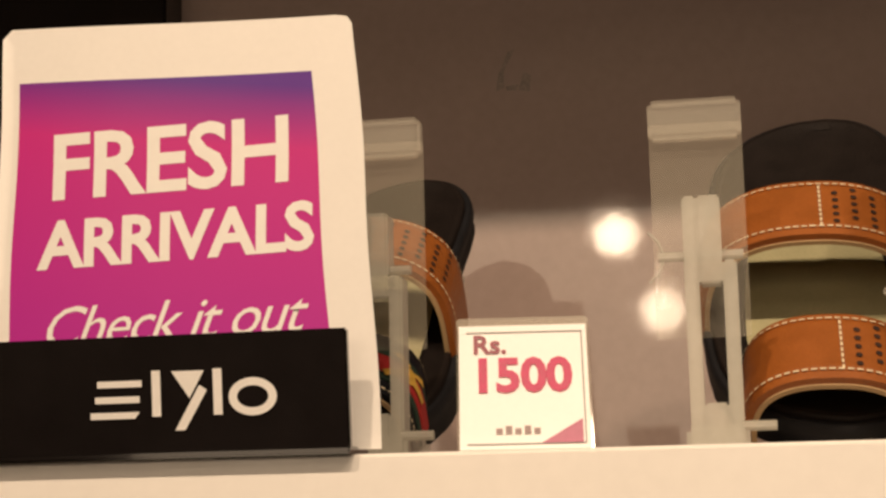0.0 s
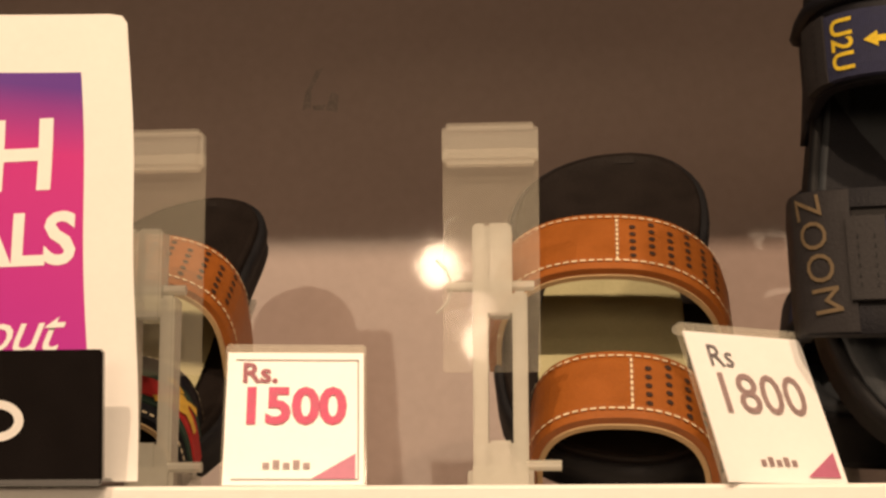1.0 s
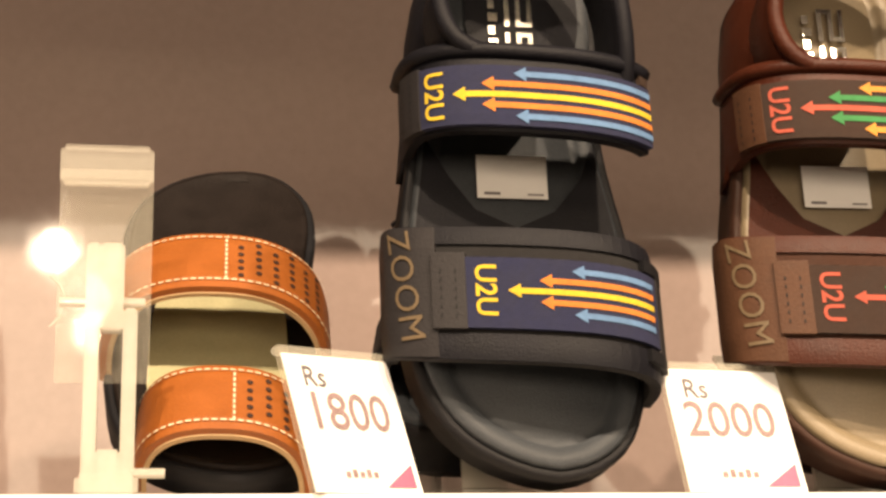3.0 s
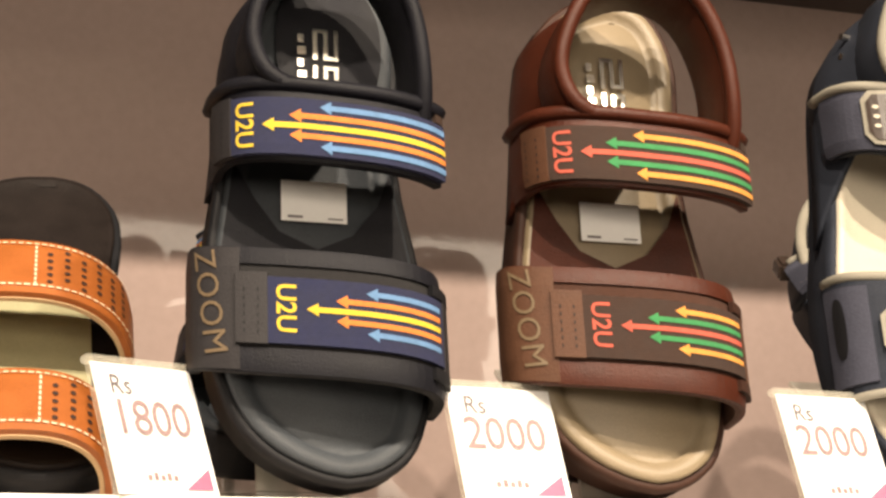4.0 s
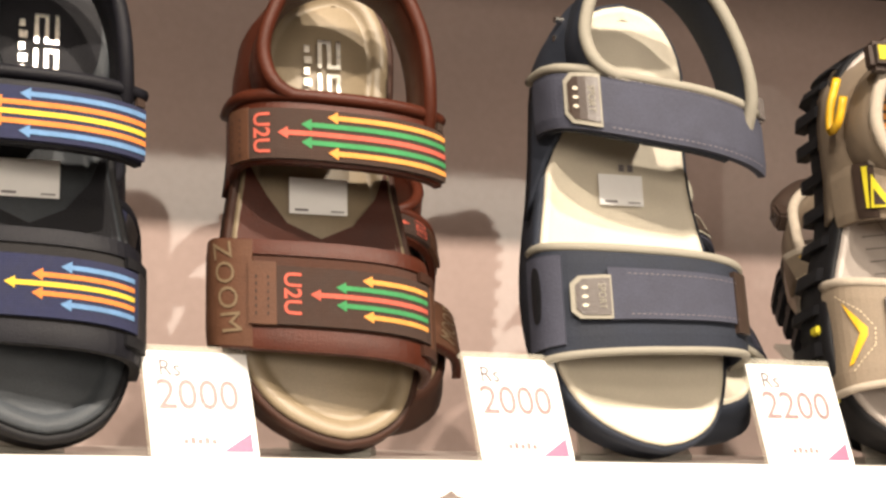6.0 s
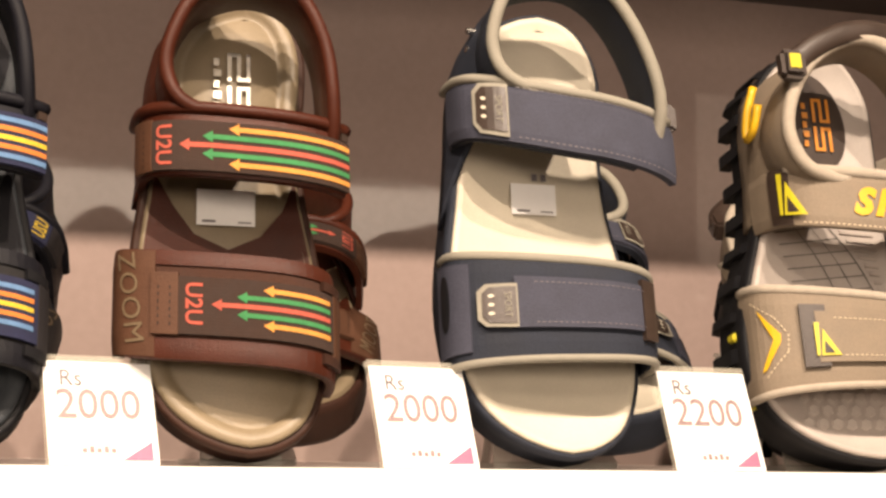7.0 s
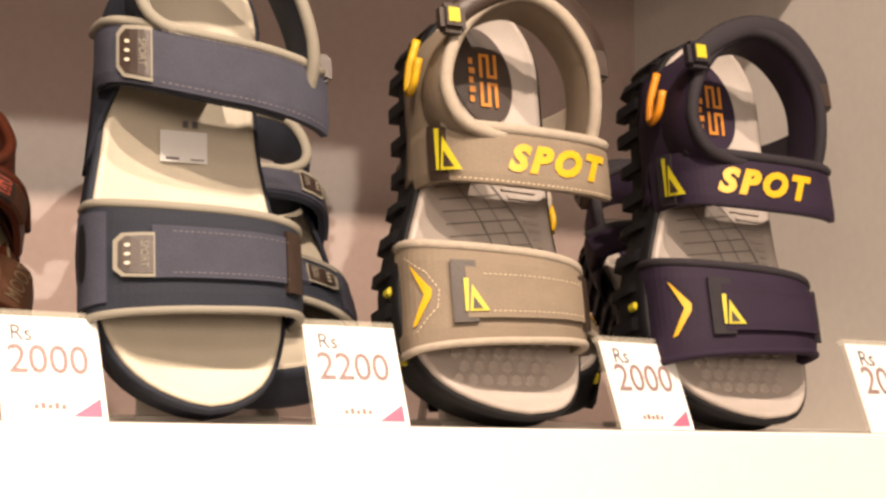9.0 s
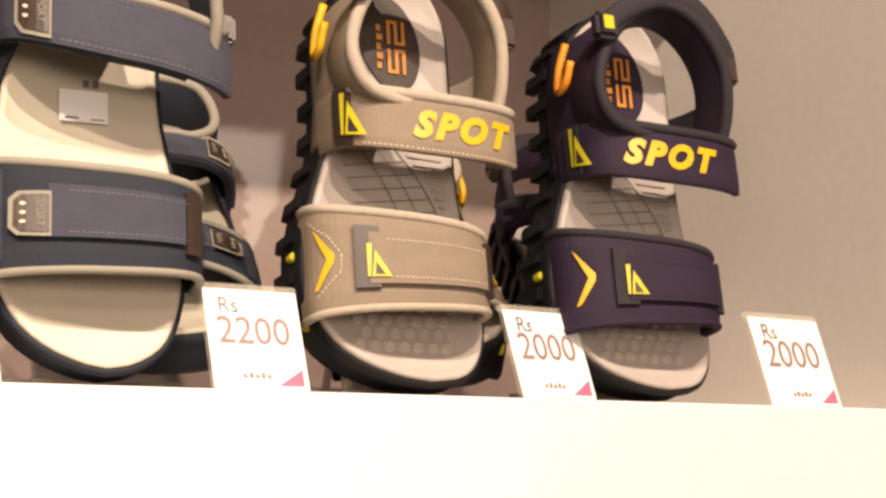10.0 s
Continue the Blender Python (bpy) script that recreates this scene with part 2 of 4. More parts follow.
def smoothstep_curve(points, n):
    """n points along a Catmull-Rom curve through the given ones."""
    pts = [Vector(p) for p in points]
    pts = [2 * pts[0] - pts[1]] + pts + [2 * pts[-1] - pts[-2]]
    out = []
    segs = len(pts) - 3
    for k in range(n):
        t = k / (n - 1) * segs
        i = min(int(t), segs - 1)
        t -= i
        a, b, c, d = pts[i:i + 4]
        out.append(0.5 * ((2 * b) + (c - a) * t + (2 * a - 5 * b + 4 * c - d) * t * t + (3 * b - a - 3 * c + d) * t ** 3))
    return out


def tube(path, r, sides=8, flat=1.0, up=Vector((0, 0, 1))):
    """A round or flattened cord along a path; flat scales it along up."""
    rows = []
    for i, p in enumerate(path):
        d = (path[min(i + 1, len(path) - 1)] - path[max(i - 1, 0)]).normalized()
        s = d.cross(up).normalized()
        u = s.cross(d).normalized()
        rows.append([p + s * (r * math.cos(a)) + u * (r * flat * math.sin(a)) for a in [2 * math.pi * k / sides for k in range(sides)]])
    return skin(rows, closed_v=True, cap=True)


def text_bm(text, size, shear=0.0, spread=1.0, bold=0.0):
    """The built-in font's outline as a flat filled mesh, centred on the origin."""
    cu = bpy.data.curves.new("text", "FONT")
    cu.body, cu.size, cu.shear, cu.space_character, cu.offset = text, size, shear, spread, bold
    cu.align_x, cu.align_y, cu.resolution_u = "CENTER", "CENTER", 3
    ob = new("text", cu)
    bpy.context.view_layer.update()
    me = bpy.data.meshes.new_from_object(ob.evaluated_get(bpy.context.evaluated_depsgraph_get()))
    bm = bmesh.new()
    bm.from_mesh(me)
    bpy.data.objects.remove(ob)
    bpy.data.meshes.remove(me)
    bpy.data.curves.remove(cu)
    bmesh.ops.remove_doubles(bm, verts=bm.verts, dist=size * 0.002)
    return bm


def poly_bm(polys, bm=None):
    bm = bm or bmesh.new()
    for p in polys:
        bm.faces.new([bm.verts.new((x, y, 0)) for x, y in p])
    return bm


def cut_grid(bm, step):
    """Cuts a flat mesh along both ways, so that it can follow a curved surface."""
    for axis in (0, 1):
        lo, hi = min(v.co[axis] for v in bm.verts), max(v.co[axis] for v in bm.verts)
        k = math.floor(lo / step) + 1
        while k * step < hi:
            co, no = [0, 0, 0], [0, 0, 0]
            co[axis], no[axis] = k * step, 1
            bmesh.ops.bisect_plane(bm, geom=bm.verts[:] + bm.edges[:] + bm.faces[:], plane_co=co, plane_no=no)
            k += 1
    return bm


def turned(bm, degrees, dx=0.0, dy=0.0):
    bmesh.ops.transform(bm, matrix=pose(dx, dy, 0, 0, 0, degrees), verts=bm.verts)
    return bm


def arrow(x0, x1, y, w, head):
    """A stripe with an arrowhead at x0."""
    s = 1 if x1 > x0 else -1
    return [[(x0 + s * head, y - w / 2), (x1, y - w / 2), (x1, y + w / 2), (x0 + s * head, y + w / 2)],
            [(x0, y), (x0 + s * head, y - w * 1.25), (x0 + s * head, y + w * 1.25)]]


def dashes(points, dash, gap, w):
    """Stitches as small rectangles along a polyline."""
    out, pos, on = [], 0.0, True
    for (ax, ay), (bx, by) in zip(points, points[1:]):
        ln = math.hypot(bx - ax, by - ay)
        dx, dy = (bx - ax) / ln, (by - ay) / ln
        s = 0.0
        while s + dash < ln:
            p, q = (ax + dx * s, ay + dy * s), (ax + dx * (s + dash), ay + dy * (s + dash))
            out.append([(p[0] + dy * w, p[1] - dx * w), (q[0] + dy * w, q[1] - dx * w), (q[0] - dy * w, q[1] + dx * w), (p[0] - dy * w, p[1] + dx * w)])
            s += dash + gap
    return out


def thing(name, m, label, category, group=""):
    ob = new(name)
    ob.empty_display_size = 0.02
    ob.matrix_basis = m
    return tagged(ob, label, category, group)


def structure(name, bm, mat, label):
    return tagged(part(name, bm, mat, None), label, "", "", "structure")


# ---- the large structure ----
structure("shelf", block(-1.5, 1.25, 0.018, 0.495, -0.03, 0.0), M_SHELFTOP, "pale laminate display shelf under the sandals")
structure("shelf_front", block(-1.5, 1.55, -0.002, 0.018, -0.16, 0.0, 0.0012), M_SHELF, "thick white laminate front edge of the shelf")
structure("wall_back", block(-1.5, 1.25, 0.495, 0.53, -0.2, 1.2), M_WALL, "glossy greige laminate back panel with scuffs")
structure("wall_right", block(1.25, 1.29, 0.018, 0.53, 0.0, 1.2), M_SIDE, "plain pale side panel closing the shelf")
structure("upper_shelf", block(-1.5, 1.25, 0.14, 0.495, 0.42, 0.45, 0.001), M_DARK, "dark brown upper shelf board over the sandals")
structure("pillar", block(-1.5, -0.172, 0.460, 0.495, 0.0, 1.2, 0.002), M_BLACKGLOSS, "glossy black divider panel beside the shelf")
structure("wall_shop_back", block(-4, 5, 0.53, 0.6, -1.2, 1.65), M_ROOM, "plain shop wall behind the display")
structure("wall_shop_front", block(-4, 5, -7.1, -7.0, -1.2, 1.65), M_ROOM, "plain shop wall across the room")
structure("wall_shop_west", block(-4.1, -4, -7, 0.53, -1.2, 1.65), M_ROOM, "plain shop side wall")
structure("wall_shop_east", block(5, 5.1, -7, 0.53, -1.2, 1.65), M_ROOM, "plain shop side wall")
structure("floor", block(-4, 5, -7, 0.53, -1.3, -1.2), M_FLOOR, "polished shop floor tiles")
structure("ceiling", block(-4, 5, -7, 0.53, 1.65, 1.75), M_ROOM, "plain shop ceiling")


def scuff(m, polys, label):
    ob = thing("wall_scuff", m, label, "mark")
    part("smear", cut_grid(turned(poly_bm(polys), 0), 0.05), M_SCUFF, ob)
    return ob


M_SCUFF = material("brown_scuff", (0.22, 0.175, 0.155), 0.5, 0.3, 150, 0.1, 600)
wall_mark = pose(0.073, 0.4945, 0.285, 90, 0, 0)
scuff(wall_mark, [[(-0.012, -0.016), (-0.010, -0.004), (-0.003, 0.012), (0.002, 0.014), (-0.006, -0.002), (-0.006, -0.014)],
                  [(0.004, -0.016), (0.012, -0.018), (0.013, -0.006), (0.008, -0.003), (0.006, -0.010)],
                  [(-0.004, -0.016), (0.003, -0.016), (0.004, -0.012), (-0.005, -0.013)]], "brown scuff mark on the glossy back panel")
scuff(pose(0.583, -0.0026, -0.0175, 90, 0, 0), [[(-0.008, -0.0015), (-0.003, 0.0005), (0.001, 0.003), (0.004, 0.0005), (0.009, -0.0008), (0.008, -0.002)]], "small dark chip on the white shelf edge")


# ---- sandals: x across, y from toe to heel, z up from the footbed ----
LEFT_EDGE = [(0.0, 0.008), (0.003, -0.006), (0.012, -0.024), (0.026, -0.038), (0.048, -0.048), (0.08, -0.053), (0.11, -0.052), (0.14, -0.048), (0.17, -0.045), (0.20, -0.043), (0.225, -0.039), (0.245, -0.026), (0.256, -0.009), (0.260, 0.006)]
RIGHT_EDGE = [(0.0, 0.008), (0.003, 0.022), (0.012, 0.036), (0.026, 0.044), (0.048, 0.049), (0.08, 0.049), (0.11, 0.044), (0.14, 0.038), (0.17, 0.036), (0.20, 0.038), (0.225, 0.038), (0.245, 0.031), (0.256, 0.020), (0.260, 0.006)]


SPORT_LAST = (LEFT_EDGE, RIGHT_EDGE)
TRAIL_LAST = ([(0.0, 0.016), (0.003, -0.004), (0.012, -0.028), (0.026, -0.045), (0.048, -0.056), (0.08, -0.057), (0.11, -0.050), (0.14, -0.041), (0.17, -0.038), (0.20, -0.038), (0.225, -0.034), (0.245, -0.020), (0.256, -0.003), (0.260, 0.012)],
              [(0.0, 0.016), (0.003, 0.036), (0.012, 0.047), (0.026, 0.053), (0.048, 0.055), (0.08, 0.050), (0.11, 0.044), (0.14, 0.042), (0.17, 0.042), (0.20, 0.042), (0.225, 0.041), (0.245, 0.033), (0.256, 0.022), (0.260, 0.012)])
SLIDE_LAST = ([(l, u * 1.05 if l < 0.1 else u - 0.004 - 0.006 * min(1, (l - 0.1) / 0.08) * max(0.0, min(1.0, (0.262 - l) / 0.06))) for l, u in LEFT_EDGE],
              [(l, u * 1.05 if l < 0.1 else u + 0.004 + 0.006 * min(1, (l - 0.1) / 0.08) * max(0.0, min(1.0, (0.262 - l) / 0.06))) for l, u in RIGHT_EDGE])


def set_last(pair):
    """Chooses the foot outline that the following sandal is built on."""
    global LEFT_EDGE, RIGHT_EDGE
    LEFT_EDGE, RIGHT_EDGE = pair


def edge(table, l):
    ls, us = zip(*table)
    return float(np.interp(l, ls, us))


def outline(grow=0.0, n=64, length=0.260):
    """Points round the footbed, from the toe up the left and back down the right."""
    left = smoothstep_curve([(u, l, 0) for l, u in LEFT_EDGE], n // 2 + 1)
    right = smoothstep_curve([(u, l, 0) for l, u in RIGHT_EDGE], n // 2 + 1)
    pts = left[:-1] + right[:0:-1]
    c = Vector((0, 0.13, 0))
    out = []
    for i, p in enumerate(pts):
        t = (pts[(i + 1) % len(pts)] - pts[i - 1]).normalized()
        out.append(Vector((p.x - t.y * grow, p.y + t.x * grow, 0)))
    return out


def bed_rise(l):
    """Height of the foot's bed along it: toe spring, hollow, raised heel cup."""
    return 0.006 * max(0, 1 - l / 0.05) ** 2 + 0.004 * min(1, max(0, (l - 0.10) / 0.12))


def footbed(parent, mat, name="footbed", grow=-0.003, rim=0.003, lift=0.0, thick=0.006, label="", groove=False):
    """The insole: a rim round a slightly hollow bed."""
    rows = []
    plain = ((grow, -thick), (grow, rim * 0.6), (grow - 0.0015, rim), (grow - 0.004, rim * 0.8), (grow - 0.008, 0.0005))
    grooved = ((grow, -thick), (grow, rim * 0.6), (grow - 0.0015, rim * 1.1), (grow - 0.0045, rim * 1.2), (grow - 0.0085, rim * 0.9), (grow - 0.0100, -0.0006), (grow - 0.0125, 0.0012))
    for g, z in grooved if groove else plain:
        rows.append([Vector((p.x, p.y, lift + z + bed_rise(p.y))) for p in outline(g)])
    bm = skin(rows, closed_v=True)
    ring = [v for v in bm.verts][-len(rows[0]):]
    # bed: strips across from left to right
    n = len(ring)
    for k in range(1, n // 2):
        a, b, c, d = ring[k], ring[(k + 1) % n], ring[(n - k - 1) % n], ring[(n - k) % n]
        if len({a, b, c, d}) == 4:
            bm.faces.new((a, b, c, d))
    bm.faces.new((ring[0], ring[1], ring[n - 1]))
    bmesh.ops.recalc_face_normals(bm, faces=bm.faces)
    return part(name, bm, mat, parent, label, smooth=True)


def sole(parent, mat, thick=0.026, name="sole", label="", grow=0.0):
    prof = ((grow - 0.006, -0.004), (grow - 0.001, 0.001), (grow + 0.001, -0.001), (grow + 0.0015, -0.006), (grow - 0.0005, -thick * 0.55), (grow + 0.001, -thick + 0.004), (grow - 0.003, -thick))
    rows = [[Vector((p.x, p.y, z + bed_rise(p.y) * (1 + 0.6 * (z < -0.015)))) for p in outline(g)] for g, z in prof]
    bm = skin(rows, closed_v=True, cap=True)
    bmesh.ops.recalc_face_normals(bm, faces=bm.faces)
    return part(name, bm, mat, parent, label, smooth=True)


class Strap:
    """A band arched over the foot. Its surface takes metres along the band from its crown and metres across it."""

    def __init__(self, l_left, l_right, width, h, grow=0.002, n0=-0.006, crown=0.0, width_r=None, bow=0.0, out_r=0.0, arch=0.55, cut=0.0, out_l=0.0, side=0.84):
        self.l0, self.l1, self.w, self.wr, self.h, self.bow = l_left, l_right, width, width_r or width, h, bow
        self.a = edge(LEFT_EDGE, l_left) - grow - out_l
        self.b = edge(RIGHT_EDGE, l_right) + grow + out_r
        self.n0, self.crown, self.arch, self.side = n0, crown, arch, side
        k = 80
        raw = [self.raw(i / k) for i in range(k + 1)]
        self.cum = [0.0]
        for p, q in zip(raw, raw[1:]):
            self.cum.append(self.cum[-1] + (q - p).length)
        self.len = self.cum[-1]
        self.end = self.len / 2 - cut

    def raw(self, s, across=0.0):
        th = math.pi * (1 - s)
        c, sn = math.cos(th), math.sin(th)
        mid, half = (self.a + self.b) / 2, (self.b - self.a) / 2
        u = mid + half * math.copysign(abs(c) ** self.side, c)
        n = self.n0 + (self.h - self.n0) * max(0, sn) ** self.arch * (1 + self.crown * c)
        wid = self.w + (self.wr - self.w) * s
        l = self.l0 + (self.l1 - self.l0) * s + across * wid / max(self.w, 1e-6) + self.bow * sn
        return Vector((u, l, n))

    def s_at(self, m):
        return float(np.interp(m + self.len / 2, self.cum, [i / 80 for i in range(81)]))

    def normal(self, s):
        d = self.raw(min(1, s + 0.01)) - self.raw(max(0, s - 0.01))
        return Vector((-d.z, 0, d.x)).normalized()

    def at(self, m, across, lift=0.0):
        s = self.s_at(m)
        e = max(0, abs(across) / (self.w / 2) - 0.75) / 0.25
        return self.raw(s, across) + self.normal(s) * (lift - 0.0009 * e * e) + Vector((0, 0, across * self.tip if hasattr(self, "tip") else 0))

    def band(self, name, mat, parent, m0=None, m1=None, w0=-1.0, w1=1.0, lift=0.0, thick=0.0028, n=40, label=""):
        m0 = -self.len / 2 if m0 is None else m0
        m1 = self.end if m1 is None else m1
        ws = [w0 + (w1 - w0) * k / 6 for k in range(7)]
        rows, ss = [], []
        for i in range(n + 1):
            m = m0 + (m1 - m0) * i / n
            ss.append(self.normal(self.s_at(m)))
            rows.append([self.at(m, w * self.w / 2, lift) for w in ws])
        return part(name, slab(rows, thick, lambda i, j: ss[i]), mat, parent, label, smooth=False)

    def put(self, name, bm, mat, parent, lift, label="", step=0.004):
        """Lays a flat mesh on the band as a thin print or patch."""
        cut_grid(bm, step)
        for v in bm.verts:
            v.co = self.at(v.co.x, v.co.y, lift)
        ob = part(name, bm, mat, parent, label)
        if "stitch" in name:
            ob["kind"] = "stuff"
        return ob


def rim_tube(strap, across, r, name, mat, parent, m0=None, m1=None, lift=0.0):
    m0 = -strap.len / 2 if m0 is None else m0
    m1 = strap.end if m1 is None else m1
    path = [strap.at(m0 + (m1 - m0) * i / 36, across * strap.w / 2, lift) for i in range(37)]
    return part(name, tube(path, r, 8), mat, parent, smooth=True)


def heel_loop(parent, pts, height, mat, lining, thick=0.005, name="heel_strap", lining_name="collar_lining"):
    """The strap round the heel, standing on edge, with a padded lining along its rim."""
    path = smoothstep_curve(pts, 44)
    ups = [Vector((0, 0.25, 1)).normalized()] * 44
    rows = []
    for i, p in enumerate(path):
        d = (path[min(i + 1, 43)] - path[max(i - 1, 0)]).normalized()
        s = d.cross(Vector((0, 0, 1))).normalized()
        up = (s.cross(d)).normalized()
        hh, tt = height / 2, thick / 2
        rows.append([p + s * (tt * a) + up * (hh * b) for a, b in ((1, -0.85), (1, 0.8), (0.5, 1), (-0.5, 1), (-1, 0.8), (-1, -0.85), (-0.5, -1), (0.5, -1))])
    hs = part(name, skin(rows, closed_v=True, cap=True), mat, parent, smooth=True)
    top = [Vector(r[3]) * 0.5 + Vector(r[2]) * 0.5 for r in rows]
    part(lining_name, tube(top, thick * 0.58, 8), lining, hs, smooth=True)
    return hs


def quarter(parent, mat, l0, l1, loop_pts, name="quarter_panel", side=-1, base=-0.012, grow=0.0040):
    """The side panel from the sole up to the heel strap."""
    table = LEFT_EDGE if side < 0 else RIGHT_EDGE
    path = smoothstep_curve(loop_pts, 60)
    rows, outs = [], []
    n = 16
    for i in range(n + 1):
        l = l0 + (l1 - l0) * i / n
        low = Vector((edge(table, l) + side * grow, l, base))
        cand = [p for p in path if p.x * side > 0.027 or (l > 0.22 and p.y > 0.22)]
        top = min(cand, key=lambda p: abs(p.y - l) + (0 if p.x * side > -0.01 else 1))
        r = [low.lerp(top, k / 6) + Vector((side * 0.004 * math.sin(math.pi * k / 6), 0, 0)) for k in range(7)]
        rows.append(r)
    return part(name, slab(rows, 0.003, lambda i, j: Vector((side, 0, 0.2)).normalized()), mat, parent, smooth=True)


def foil_mark(parent, mat, lift, at=(0.004, 0.195), k=1.0):
    """The maker's mark as plain bent bars and a row of small blocks."""
    x0, t, w, h = at[0], 0.0022 * k, 0.0125 * k, 0.0165 * k
    mark = None
    for j, turn in ((0, 1), (1, 0)):
        y0 = at[1] - j * 0.0195 * k
        bars = [[(x0 + u, y0), (x0 + u + t, y0), (x0 + u + t, y0 + h), (x0 + u, y0 + h)] for u in (0, (w - t) / 2, w - t)]
        for half, end in ((0, turn), (1, 1 - turn)):
            u, y = x0 + half * (w - t) / 2 + t, y0 + end * (h - t)
            bars.append([(u, y), (u + (w - t) / 2 - t, y), (u + (w - t) / 2 - t, y + t), (u, y + t)])
        bm = cut_grid(poly_bm(bars), 0.01)
        bmesh.ops.remove_doubles(bm, verts=bm.verts, dist=0.00005)
        for v in bm.verts:
            v.co.z = lift + bed_rise(v.co.y)
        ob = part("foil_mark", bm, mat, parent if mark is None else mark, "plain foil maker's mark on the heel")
        mark = mark or ob
    for j in range(5):
        y0 = at[1] - 0.017 * k + j * 0.0064 * k
        tall = 0.0042 * k if j % 2 else 0.0030 * k
        bed_patch(mark, "foil_block", [[(x0 - 0.0075 * k, y0), (x0 - 0.0075 * k + tall, y0), (x0 - 0.0075 * k + tall, y0 + 0.0042 * k), (x0 - 0.0075 * k, y0 + 0.0042 * k)]], mat, lift)
    return mark


def bed_patch(parent, name, polys, mat, lift, label=""):
    bm = poly_bm(polys)
    bmesh.ops.remove_doubles(bm, verts=bm.verts, dist=0.00002)
    cut_grid(bm, 0.006)
    for v in bm.verts:
        v.co.z = lift + bed_rise(v.co.y)
    return part(name, bm, mat, parent, label)


def sticker(parent, at, w, h, lift):
    x, y = at
    st = bed_patch(parent, "size_sticker", [[(x, y), (x + w, y), (x + w, y + h), (x, y + h)]], M_CARD, lift, "white paper size sticker")
    bed_patch(st, "sticker_print", [[(x + 0.003, y + 0.0015), (x + 0.010, y + 0.0015), (x + 0.010, y + 0.0027), (x + 0.003, y + 0.0027)],
                                    [(x + w - 0.009, y + 0.0015), (x + w - 0.002, y + 0.0015), (x + w - 0.002, y + 0.0022), (x + w - 0.009, y + 0.0022)]], M_INK, lift + 0.0004)
    return st


LOOP = [(0.012, 0.166, 0.030), (-0.014, 0.167, 0.030), (-0.034, 0.174, 0.032), (-0.041, 0.192, 0.034), (-0.036, 0.213, 0.039), (-0.024, 0.230, 0.043), (0.002, 0.241, 0.043), (0.026, 0.233, 0.043), (0.040, 0.208, 0.040), (0.045, 0.178, 0.034), (0.046, 0.154, 0.016)]


def ellipse(cx, cy, a, b, n=28, p=2.0):
    return [(cx + a * math.copysign(abs(math.cos(t)) ** (2 / p), math.cos(t)), cy + b * math.copysign(abs(math.sin(t)) ** (2 / p), math.sin(t))) for t in [2 * math.pi * i / n for i in range(n)]]


